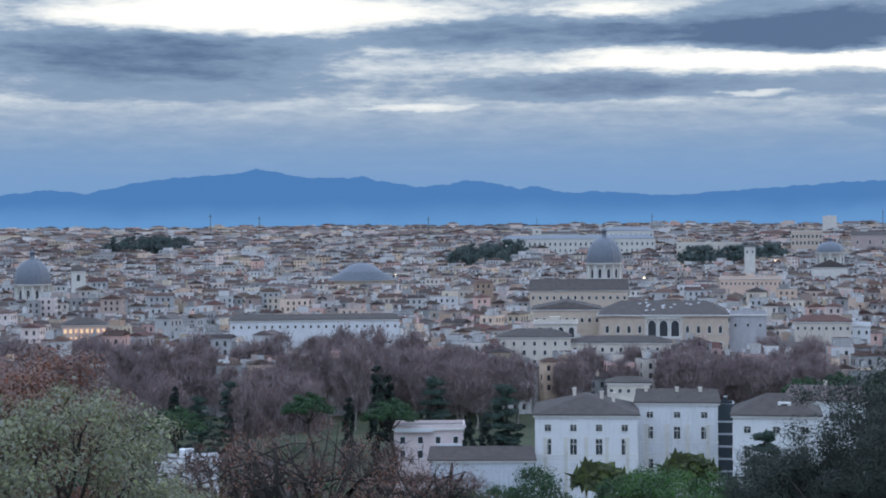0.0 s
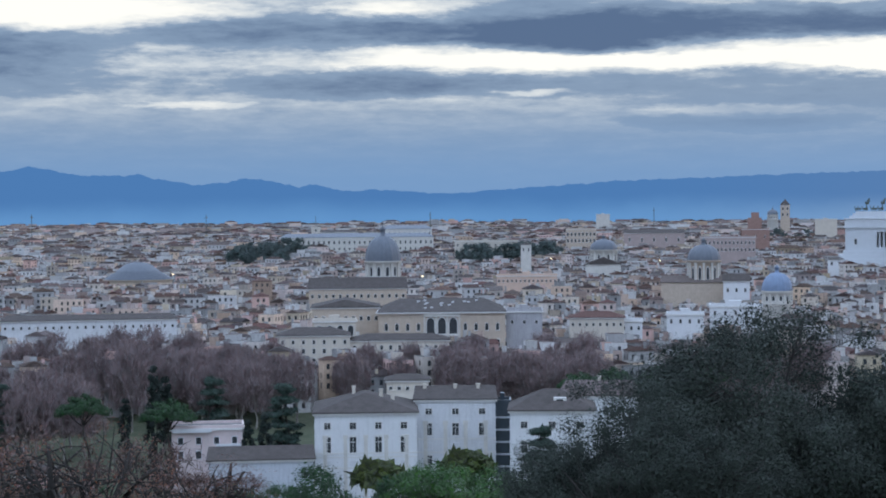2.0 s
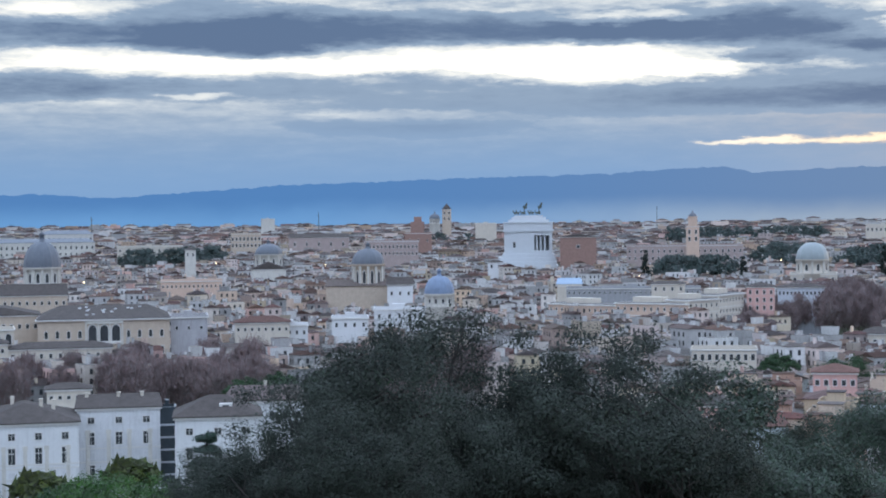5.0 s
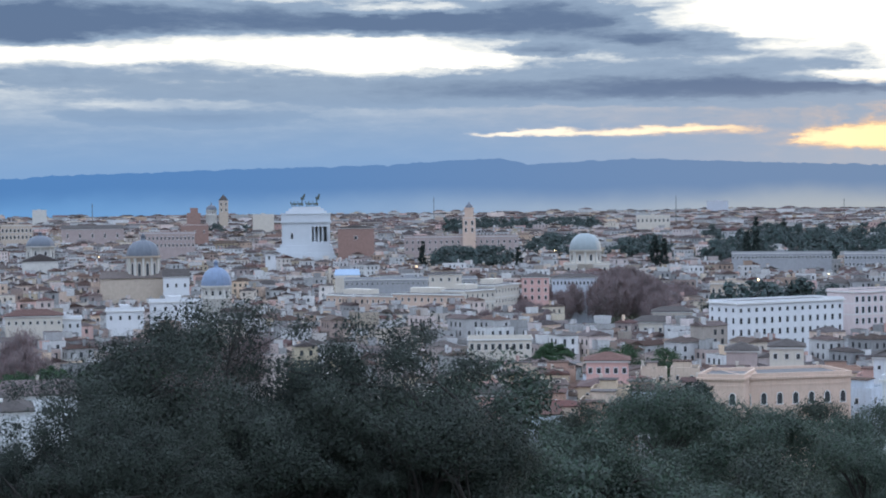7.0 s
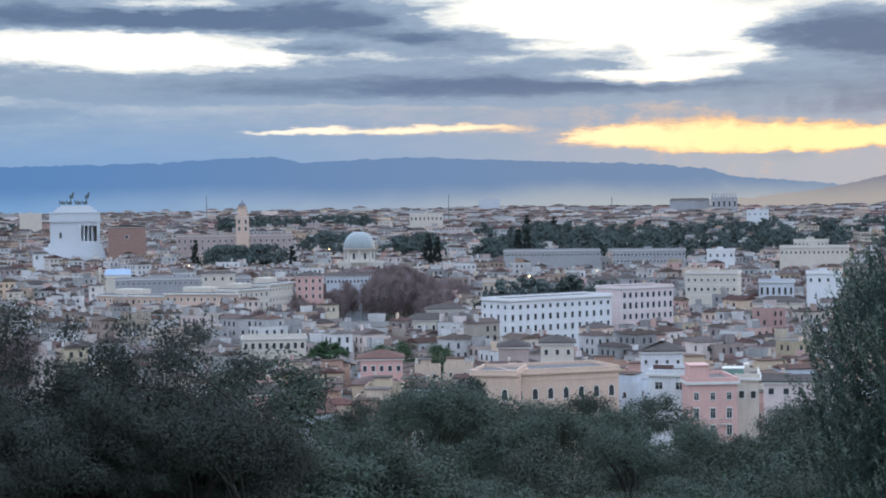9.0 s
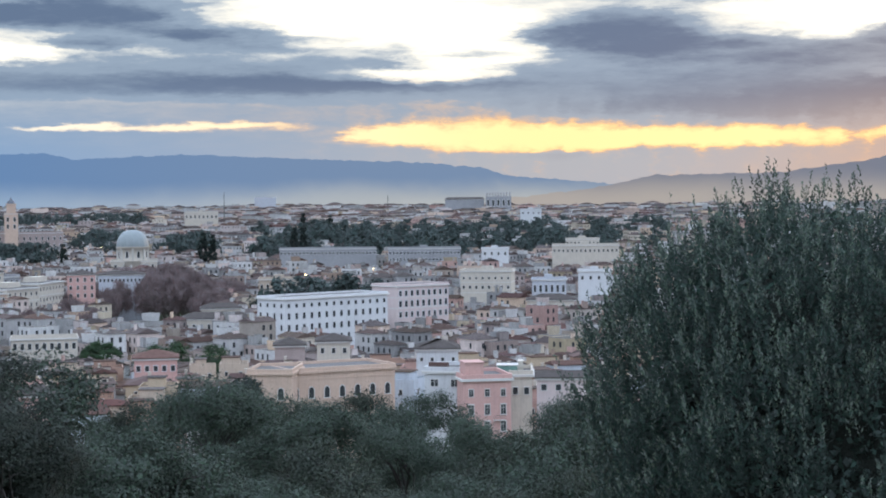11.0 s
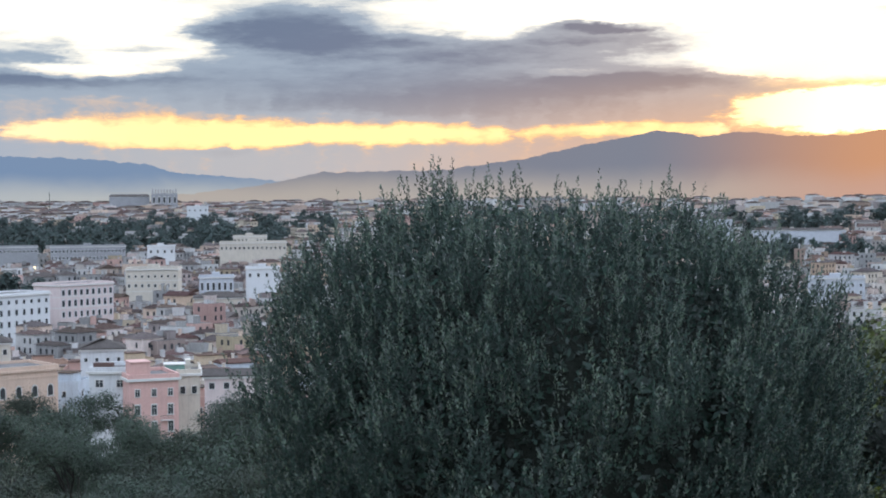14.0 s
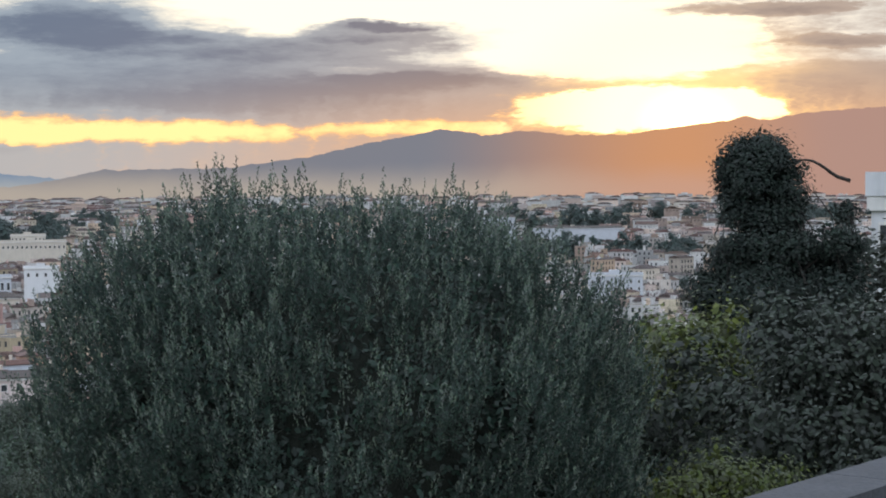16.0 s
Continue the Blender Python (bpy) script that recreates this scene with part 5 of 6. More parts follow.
def tubes(name, paths, material, sides=4):
    """Tapering limbs: each path a list of (point, radius)."""
    v, f = [], []
    for path in paths:
        b = len(v)
        n = len(path)
        for i, (q, r) in enumerate(path):
            d = (path[min(i + 1, n - 1)][0] - path[max(i - 1, 0)][0])
            d = d.normalized() if d.length > 1e-6 else Vector((0, 0, 1))
            u = d.orthogonal().normalized()
            w = d.cross(u)
            for k in range(sides):
                a = 2 * math.pi * k / sides
                v.append(q + (u * math.cos(a) + w * math.sin(a)) * r)
        for i in range(n - 1):
            for k in range(sides):
                e = (k + 1) % sides
                f.append((b + i * sides + k, b + i * sides + e, b + (i + 1) * sides + e, b + (i + 1) * sides + k))
        f.append(tuple(b + (n - 1) * sides + k for k in range(sides)))
    return mesh_from(name, v, f, material, smooth_faces=True)


def limb(p0, p1, r0, r1, rng, sag=0.12, n=5):
    p0, p1 = Vector(p0), Vector(p1)
    ln = (p1 - p0).length
    off = Vector((rng.gauss(0, 1), rng.gauss(0, 1), rng.gauss(0.6, 0.6))) * ln * sag
    out = []
    for i in range(n + 1):
        t = i / n
        q = p0.lerp(p1, t) + off * math.sin(math.pi * t) + Vector((rng.gauss(0, 1), rng.gauss(0, 1), rng.gauss(0, 1))) * ln * 0.018 * (0 < i < n)
        out.append((q, r0 + (r1 - r0) * t ** 0.8))
    return out


def leaf_quads(c, u, length, width, rs, face=None):
    """Pointed leaves at c along u; face: the side that they turn to the light."""
    n = len(c)
    if face is not None:
        u = np.cross(face, rs.normal(size=(n, 3)))
    u = u / (np.linalg.norm(u, axis=1, keepdims=True) + 1e-9)
    s = np.cross(u, rs.normal(size=(n, 3)) if face is None else face)
    s /= np.linalg.norm(s, axis=1, keepdims=True) + 1e-9
    L = (length * rs.uniform(0.65, 1.25, n))[:, None]
    W = (width * rs.uniform(0.7, 1.2, n))[:, None]
    return np.stack([c - u * L / 2, c + s * W / 2 - u * L * 0.05, c + u * L / 2, c - s * W / 2 - u * L * 0.05], 1)


KNOBS = [((-0.1, 0.0, 6.15), 0.46), ((0.1, 0.0, 4.6), 0.95), ((0.3, 0.0, 2.6), 1.2)]


def crown_points(shape, rng, n, rx, lo, hi):
    pts = []
    for i in range(n):
        a = rng.uniform(0, 2 * math.pi)
        if shape == "dome" or shape == "mixed" and i % 5 in (1, 3):
            k, t = rng.uniform(0.2, 1.0) ** 0.45, rng.uniform(-0.75, 1.0)
            r = math.sqrt(max(0.0, 1 - t * t)) * k
            z = (lo + hi) / 2 + (hi - lo) / 2 * t * (0.6 + 0.4 * k)
        elif shape == "flat":
            r = math.sqrt(rng.random())
            z = lo + (hi - lo) * (1 - r * r) * rng.uniform(0.45, 1.0)
        elif shape == "spire":
            t = rng.random()
            r = (0.25 + 0.75 * math.sin(math.pi * min(1, 0.25 + t * 0.75)) ** 0.8) * rng.uniform(0.5, 1)
            z = lo + (hi - lo) * t
        elif shape in ("lobes", "mixed"):
            if not pts:
                heads = []
                many = max(6, n // 7)
                for j in range(many):
                    b, t, k = j * 2.4 + rng.uniform(-0.4, 0.4), -0.65 + 1.6 * ((j * 0.618) % 1), rng.uniform(0.62, 0.95)
                    q = math.sqrt(1 - t * t) * k * rx
                    heads.append((Vector((q * math.cos(b), q * math.sin(b), (lo + hi) / 2 + (hi - lo) / 2 * t * 0.8)), rx * rng.uniform(0.26, 0.40)))
            c, q = heads[i % len(heads)]
            t = rng.uniform(-0.45, 1.0)
            s = math.sqrt(1 - t * t) * q * rng.uniform(0.6, 1.0)
            pts.append(c + Vector((s * math.cos(a), s * math.sin(a), t * q * 0.85)))
            continue
        elif shape == "knobs":
            # stacked rounded lobes: middle, radius
            c, q = KNOBS[0 if rng.random() < 0.24 else 1 if rng.random() < 0.75 else 2]
            t = rng.uniform(-0.9, 1.0)
            s = math.sqrt(1 - t * t) * q * rng.uniform(0.6, 1.0)
            pts.append(Vector(c) + Vector((s * math.cos(a), s * math.sin(a), t * q * 1.15)))
            continue
        else:
            t = (rng.randrange(9) + rng.gauss(0, 0.16)) / 8.6
            r = (1 - 0.8 * t) * math.sqrt(rng.uniform(0.05, 1)) * (0.75 + 0.25 * math.sin(a * 3 + t * 9))
            z = lo + (hi - lo) * t - r * 0.08 * (hi - lo)
        pts.append(Vector((r * rx * math.cos(a), r * rx * math.sin(a), z)))
    return pts


def make_tree(name, label, seed, height, lo, rx, clusters, per, leaf, leaves, shape="dome", clump=0.8, bark=None, stems=1, thick=0.25,
              flat=0.75, twig=False, mains=7, lean=(0, 0), category="tree", up=0.3, wide=1.0, group="", core=0.12):
    """A tree at the origin: tapered trunk and limbs, crown of many small leaves in uneven clumps."""
    rng, rs = random.Random(seed), np.random.RandomState(seed)
    pts = crown_points(shape, rng, clusters, rx, lo, height - clump * 0.5)
    pts = [q + Vector((lean[0], lean[1], 0)) * (q.z / height) for q in pts]
    paths = []
    for s in range(stems):
        b = Vector((rng.uniform(-0.35, 0.35) * (stems > 1) * rx * 0.5, rng.uniform(-0.3, 0.3) * (stems > 1) * rx * 0.5, -1.0))
        fork = Vector((b.x * 1.3 + lean[0] * 0.3, b.y * 1.3 + lean[1] * 0.3, lo * 0.8 + (height - lo) * (0.12 if shape in ("dome", "flat", "lobes", "mixed", "knobs") else 0.9)))
        paths.append(limb(b, fork, thick, thick * (0.7 if shape in ("dome", "flat", "lobes", "mixed", "knobs") else 0.15), rng, 0.05))
        mine = pts[s::stems]
        heads = rng.sample(mine, min(mains, len(mine)))
        ways = []
        for q in heads:
            st = fork if shape in ("dome", "flat", "lobes", "mixed", "knobs") else Vector((0, 0, max(lo * 0.7, q.z - rx * 0.2)))
            w = limb(st, q, thick * 0.5, thick * 0.1, rng, 0.13)
            ways.append(w), paths.append(w)
        for q in mine:
            w = min(ways, key=lambda w: (w[3][0] - q).length)
            k = rng.choice((2, 3, 4))
            paths.append(limb(w[k][0], q, w[k][1] * 0.55, thick * 0.03, rng, 0.1, 4))
    c = np.array([tuple(q) for q in pts])
    idx = np.repeat(np.arange(len(c)), per)
    size = clump * rs.uniform(0.65, 1.3, len(c))[idx][:, None]
    ball = rs.normal(size=(len(idx), 3))
    ball /= np.linalg.norm(ball, axis=1, keepdims=True)
    k = (rs.uniform(0.35, 1.0, len(idx)) ** 0.6 if not twig else rs.uniform(0.1, 1.0, len(idx)))[:, None]
    off = ball * k * np.array([1, 1, flat]) * size * (1 + rs.normal(size=(len(idx), 1)) * 0.13)
    p = c[idx] + off
    u = off * 0.6 + rs.normal(size=off.shape) * 0.5 * size + np.array([0, 0, up]) * size
    face = None
    if not twig:
        out = p - c.mean(axis=0)
        out /= np.linalg.norm(out, axis=1, keepdims=True) + 1e-9
        face = ball * 0.9 + out * 0.4 + np.array([0, 0, 0.4]) + rs.normal(size=off.shape) * 0.3
    q = leaf_quads(p, u, leaf, leaf * (0.42 if not twig else 0.07) * wide, rs, face)
    if core:
        # shaded inner leaves keep the clumps from being seen through
        n = max(6, int(per * core))
        ic = np.repeat(np.arange(len(c)), n)
        o2 = rs.normal(size=(len(ic), 3)) * clump * 0.30 * np.array([1, 1, flat])
        q = np.concatenate([q, leaf_quads(c[ic] + o2, rs.normal(size=o2.shape), leaf * 2.0, leaf * 1.1, rs)])
    root = empty(name, Matrix(), label=label, category=category, group=group)
    piece("trunk", tubes("trunk", paths, bark or M_BARK), root)
    piece("crown", quads_mesh("crown", q, leaves), root)
    return root


def plant(root, az, d, turn=0.0, scale=1.0, z=None, first=False):
    x, y = polar(az, d)
    m = Matrix.Translation((x, y, ground_z(x, y) if z is None else z)) @ Matrix.Rotation(radians(turn), 4, "Z")
    if first:
        ob = root
        ob.matrix_basis = m
    else:
        ob = copy_thing(root, m)
    ob.scale = (scale, scale, scale)
    return ob


def fit_height(az, d, ztop, height):
    x, y = polar(az, d)
    return (ztop - ground_z(x, y)) / height


# great holm oaks below the terrace
oak = make_tree("holm_oak", "dark evergreen oak with dense small leaves and crooked limbs", 5, 11.6, 2.2, 4.2, 210, 700, 0.062, L_OAK, shape="mixed", clump=0.82, stems=2, thick=0.30, mains=12, wide=1.5, core=0.14, group="evergreen oaks")
plant(oak, 77.5, 45, 20, fit_height(77.5, 45, 69.9, 11.3), first=True)
oak2 = make_tree("holm_oak", "dark evergreen oak with open crown showing bent limbs", 8, 10.5, 1.4, 3.2, 175, 660, 0.062, L_OAK, shape="mixed", clump=0.74, stems=2, thick=0.24, mains=10, wide=1.5, core=0.15, group="evergreen oaks")
plant(oak2, 83.2, 45, 75, fit_height(83.2, 45, 69.7, 10.4), first=True)
plant(oak, 72.9, 44, 200, fit_height(72.9, 44, 68.3, 11.3))
plant(oak, 74.4, 41, 100, fit_height(74.4, 41, 67.9, 11.3))
plant(oak2, 71.2, 40, 20, fit_height(71.2, 40, 67.3, 10.4))
plant(oak2, 73.9, 42, 60, fit_height(73.9, 42, 66.6, 10.4))
plant(oak2, 79.3, 48, 140, fit_height(79.3, 48, 68.4, 10.4))
plant(oak2, 81.2, 43, 250, fit_height(81.2, 43, 66.6, 10.4))
plant(oak2, 85.2, 46, 310, fit_height(85.2, 46, 67.4, 10.4))

# grey-green wood on the slope
L_MID2 = leaf_mat("brownish_green_leaves", (0.072, 0.085, 0.064), (0.032, 0.042, 0.034))
mid = [make_tree("evergreen_tree", "grey-green evergreen tree in the slope wood", 20 + i, 9.0, 2.2, 4.2, 120, 330, 0.095, L_MID2 if i == 1 else L_MID, shape="lobes", clump=0.9, thick=0.2, mains=12, wide=1.7, core=0.2, group="slope wood") for i in range(3)]
for i, (az, d, zt) in enumerate(((87.9, 58, 66.2), (85.3, 66, 64.4), (91.2, 84, 63.4), (94.3, 74, 62.8), (96.6, 108, 59.4), (98.6, 92, 60.6), (101.2, 88, 60.9), (103.6, 68, 64.0),
                                 (106.0, 60, 64.5), (90.2, 55, 64.2), (97.0, 62, 62.9), (100.2, 58, 62.6), (93.0, 50, 63.6), (103.2, 48, 64.0), (88.6, 40, 64.0), (84.4, 44, 64.5),
                                 (95.8, 44, 63.9), (99.2, 40, 64.4), (80.5, 60, 64.3), (75.0, 62, 62.8), (108.8, 80, 63.0), (94.0, 120, 58.2), (90.0, 105, 60.2), (99.9, 112, 59.0), (104.8, 100, 60.0))):
    plant(mid[i % 3], az, d, i * 77, fit_height(az, d, zt, 8.35), first=i < 3)
dark_round = make_tree("laurel_tree", "dark round-headed evergreen tree", 31, 12, 2.5, 4.0, 90, 120, 0.3, L_CYPRESS, clump=1.1, thick=0.2)
plant(dark_round, 93.0, 240, 0, fit_height(93.0, 240, 48.6, 12), first=True)

# left foreground: olive and russet oak
olive = make_tree("olive_tree", "silvery olive tree with fine pale leaves", 41, 8.6, 2.0, 3.4, 130, 260, 0.09, L_OLIVE, clump=0.72, thick=0.14, stems=2, up=0.9)
plant(olive, 46.6, 38, 0, fit_height(46.6, 38, 68.6, 8.4), first=True)
plant(olive, 49.4, 40, 120, fit_height(49.4, 40, 66.2, 8.4))
russet_top = make_tree("withered_oak", "oak sapling with rusty withered leaves", 43, 8.0, 3.0, 1.6, 60, 200, 0.11, L_RUSSET, clump=0.55, thick=0.1, core=0)
plant(russet_top, 46.4, 46, 0, fit_height(46.4, 46, 69.3, 8.0), first=True)
plant(russet_top, 44.6, 40, 70, fit_height(44.6, 40, 69.3, 8.0))
russet = make_tree("russet_oak", "half-bare oak with crooked limbs and few russet leaves", 44, 8.4, 3.0, 3.6, 150, 45, 0.09, L_RUSSET, clump=0.6, core=0, thick=0.42, stems=2, mains=12)
plant(russet, 54.3, 55, 40, fit_height(54.3, 55, 66.2, 8.3), first=True)
plant(russet, 57.9, 58, 190, 0.8 * fit_height(57.9, 58, 66.4, 8.3))
bare_near = make_tree("bare_tree", "small bare tree with dense brown twigs", 46, 8.0, 2.6, 3.2, 90, 46, 0.5, M_NEARTWIG, clump=0.7, thick=0.26, twig=True, core=0, mains=14)
plant(bare_near, 51.6, 62, 0, fit_height(51.6, 62, 64.6, 8), first=True)
plant(bare_near, 56.2, 64, 80, fit_height(56.2, 64, 64.3, 8))
for az, d, zt in ((57.4, 385, 17), (58.3, 390, 16), (59.2, 388, 15.5), (59.9, 392, 15), (48.5, 330, 26), (50.5, 320, 25), (52.6, 340, 23), (54.4, 320, 25), (58.2, 330, 20), (60.2, 350, 17), (65.2, 380, 13), (67.5, 370, 14), (71.2, 360, 20), (68.8, 300, 27)):
    plant(bare_near, az, d, az * 61, fit_height(az, d, zt, 8))

# gardens at the foot of the hill
stone_pine = make_tree("umbrella_pine", "umbrella pine with flat dark green crown", 51, 28, 22.0, 7.0, 90, 130, 0.5, L_UMBRELLA, shape="flat", clump=1.4, thick=0.4, flat=0.6, group="umbrella pines")
plant(stone_pine, 54.55, 460, 0, fit_height(54.55, 460, 28.3, 28.4), first=True)
broad = make_tree("broad_pine", "broad bright green pine crown below the palace", 52, 9.2, 2.0, 7.2, 120, 230, 0.24, L_PINE, clump=1.35, thick=0.3, flat=0.6)
plant(broad, 66.8, 150, 0, fit_height(66.8, 150, 51.2, 9.2), first=True)
for az, d, zt, s in ((50.2, 420, 29.4, 0.9), (72.0, 505, 29.8, 1.1), (73.6, 500, 30.6, 1.1), (70.9, 520, 27.0, 0.9), (88.54, 560, 29.9, 0.0), (75.0, 520, 30.0, 1.0), (57.3, 440, 28.5, 0.7)):
    plant(stone_pine, az, d, az * 50, fit_height(az, d, zt, 28.4))
green = make_tree("garden_tree", "leafy green garden tree", 53, 11, 1.5, 3.6, 90, 130, 0.24, L_UMBRELLA, clump=1.2, thick=0.2, group="garden trees")
plant(green, 62.1, 200, 0, fit_height(62.1, 200, 44.2, 11), first=True)
for az, d, zt in ((61.0, 210, 40.5), (65.0, 215, 41.2), (63.4, 190, 42.0), (70.4, 190, 43.5), (59.5, 240, 36.0), (90.97, 600, 26.0), (90.2, 600, 25.0), (92.2, 590, 25.5), (71.8, 240, 38.5), (47, 330, 25), (49, 350, 22), (51, 340, 21), (53, 360, 19), (55, 350, 20), (56.4, 330, 21), (73, 300, 33), (74.5, 320, 31)):
    plant(green, az, d, az * 31, fit_height(az, d, zt, 11))
cedar = make_tree("cedar_tree", "dark layered cedar in the palace garden", 55, 20, 3.0, 6.4, 150, 110, 0.45, L_DARKPINE, shape="tiers", clump=1.2, thick=0.35, flat=0.3, group="cedars")
plant(cedar, 69.6, 330, 0, fit_height(69.6, 330, 33.8, 20), first=True)
for az, d, zt in ((58.8, 480, 30.8), (61.05, 440, 32.6), (52.0, 520, 26.5), (51.0, 500, 24)):
    plant(cedar, az, d, az * 40, fit_height(az, d, zt, 20))
cypress = make_tree("cypress_tree", "slim dark pointed cypress tree", 57, 20, 1.0, 1.7, 50, 60, 0.6, L_CYPRESS, shape="spire", clump=0.75, thick=0.2, flat=1.3, group="cypresses")
plant(cypress, 56.85, 470, 0, fit_height(56.85, 470, 33.7, 20), first=True)
for az, d, zt in ((59.92, 430, 22.9), (60.47, 430, 24.3), (50.2, 500, 26.0), (57.2, 472, 30.5), (55.9, 480, 24)):
    plant(cypress, az, d, az * 40, fit_height(az, d, zt, 20))
palm = make_tree("palm_tree", "palm with drooping fronds beside the palace", 58, 9, 7.4, 2.4, 26, 40, 1.2, L_YELLOW, shape="flat", clump=0.7, thick=0.25, mains=12, wide=0.4)
plant(palm, 64.25, 262, 0, fit_height(64.25, 262, 35.2, 9), first=True)
plant(palm, 67.2, 300, 0, fit_height(67.2, 300, 31.5, 9))

# bare plane trees along the river: a long double row
planes = [make_tree("bare_plane_tree", "tall bare plane tree with brown twigs and pale trunk", 60 + i, 20, 4.5, 5.4, 60, 85, 2.2, M_TWIG, clump=2.2, bark=M_PALEBARK, thick=0.42, twig=True, core=0, mains=14, stems=1, wide=0.95, up=1.1, flat=1.1, group="river plane trees") for i in range(4)]
rng = random.Random(77)
k = 0
for i in range(200):
    az, d = rng.uniform(41.5, 79), rng.uniform(500, 690)
    if 55 < az < 75 and d < 590 or 60.5 < az < 66.4 and i % 4:
        continue
    top = (31 if az < 58 else 27.5 + 0.5 * smooth(az, 62, 72)) + rng.uniform(-4, 2) - (690 - d) * 0.030
    x, y = polar(az, d)
    if any((x - a) ** 2 + (y - b) ** 2 < (r * 0.7) ** 2 for a, b, r in RESERVED):
        continue
    plant(planes[k % 4], az, d, rng.uniform(0, 360), fit_height(az, d, top, 20), first=k < 4)
    k += 1
for i in range(90):
    az, d = rng.uniform(57, 79), rng.uniform(600, 676)
    top = 25.0 + rng.uniform(-3.5, 1.5) + (640 - d) * 0.03
    if 60.2 < az < 66.6 and (i % 3 or d > 650):
        continue
    plant(planes[k % 4], az, d, rng.uniform(0, 360), fit_height(az, d, top, 20))
    k += 1
for i in range(150):
    az, d = rng.uniform(85.8, 93.2), rng.uniform(800, 1150)
    if 88.7 < az < 91.6 and d < 975:
        continue
    top = np.interp(az, [86.2, 88.5, 89.6, 91.8, 93.2], [23, 26, 33, 34, 24]) - (1100 - d) * 0.02 + rng.uniform(-3, 2)
    if d < 900 and az > 91:
        continue
    x, y = polar(az, d)
    RESERVED.append((x, y, 6))
    plant(planes[k % 4], az, d, rng.uniform(0, 360), fit_height(az, d, top, 20))
    k += 1

for i in range(40):
    az, d = rng.uniform(99.5, 109), rng.uniform(1010, 1190)
    x, y = polar(az, d)
    if not free(x, y, 2):
        continue
    RESERVED.append((x, y, 6))
    plant(planes[k % 4], az, d, rng.uniform(0, 360), fit_height(az, d, 27 + rng.uniform(-4, 3), 20))
    k += 1

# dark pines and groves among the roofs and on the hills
grove = make_tree("grove_pine", "dark pine in a hilltop grove", 71, 20, 5.0, 8.0, 26, 34, 1.7, L_HAZEPINE, shape="dome", clump=3.2, thick=0.4, flat=0.7, group="grove pines")
first = True
for az0, az1, d0, d1, zt, n in ((48.2, 50.6, 2250, 2400, 70, 18), (59.5, 60.9, 1850, 2000, 66, 18), (61.2, 61.8, 2100, 2150, 60, 4), (67.2, 70.2, 1850, 1990, 64, 30), (84.9, 86.8, 1460, 1540, 46, 12),
                                (88.0, 89.2, 1700, 1900, 50, 12), (90.8, 93.4, 1650, 1800, 46, 10), (93.7, 107.0, 1500, 2250, 52, 120), (107.0, 134.0, 2000, 2500, 60, 44),
                                (94.2, 98.1, 860, 900, 36.5, 10), (99.0, 106.0, 1500, 1700, 40, 26), (117, 128, 1300, 1500, 36, 24), (76.8, 78.4, 2600, 2700, 58, 6), (85.0, 90.0, 2500, 2800, 69, 26)):
    for i in range(n):
        az, d = rng.uniform(az0, az1), rng.uniform(d0, d1)
        s = min(2.0, fit_height(az, d, zt + (d - (d0 + d1) / 2) * 0.012 + rng.uniform(-5, 2), 20))
        if s < 0.25:
            continue
        x, y = polar(az, d)
        RESERVED.append((x, y, 7 if n < 100 else 20))
        plant(grove, az, d, rng.uniform(0, 360), s, first=first)
        first = False
for az, d, zt in ((94.9, 1500, 52), (95.2, 1500, 50), (96.1, 1900, 60), (95.2, 1900, 62), (91.9, 1400, 50), (92.2, 1400, 48), (89.9, 1420, 50), (84.2, 1500, 46), (87.4, 1400, 42), (120.9, 1400, 50)):
    plant(cypress, az, d, az * 40, fit_height(az, d, zt, 20))


def far_wood(name, label, material, areas, seed, twiggy):
    """Woods too far to count: many small clumped crowns on short trunks, in one mesh."""
    rs = np.random.RandomState(seed)
    out = []
    for az0, az1, d0, d1, count, high in areas:
        for _ in range(count):
            az, d = rs.uniform(az0, az1), rs.uniform(d0, d1)
            x, y = polar(az, d)
            if not free(x, y, 1):
                continue
            h, r = high * rs.uniform(0.7, 1.2), high * rs.uniform(0.28, 0.42)
            gz = ground_z(x, y)
            for k in range(9):
                a, q = rs.uniform(0, 6.283), r * math.sqrt(rs.uniform())
                c = np.array([x + q * math.cos(a), y + q * math.sin(a), gz + h * rs.uniform(0.55, 0.9)])
                off = rs.normal(size=(16, 3))
                off /= np.linalg.norm(off, axis=1, keepdims=True)
                pts = c + off * np.array([1, 1, 0.75]) * r * 0.5
                if twiggy:
                    out.append(leaf_quads(pts, off + np.array([0, 0, 0.8]), r * 0.55, r * 0.06, rs))
                else:
                    out.append(leaf_quads(pts, off, r * 0.42, r * 0.26, rs, off + np.array([0, 0, 0.4]) + rs.normal(size=off.shape) * 0.3))
            base = np.array([[x - 0.3, y, gz - 1], [x + 0.3, y, gz - 1], [x + 0.15, y, gz + h * 0.7], [x - 0.15, y, gz + h * 0.7]])
            out.append(base[None])
            out.append((base + np.array([[0.3, -0.3, 0], [-0.3, 0.3, 0], [-0.15, 0.15, 0], [0.15, -0.15, 0]]))[None])
    tagged(new(name, quads_mesh(name, np.concatenate(out), material)), label, "woods", kind="stuff")


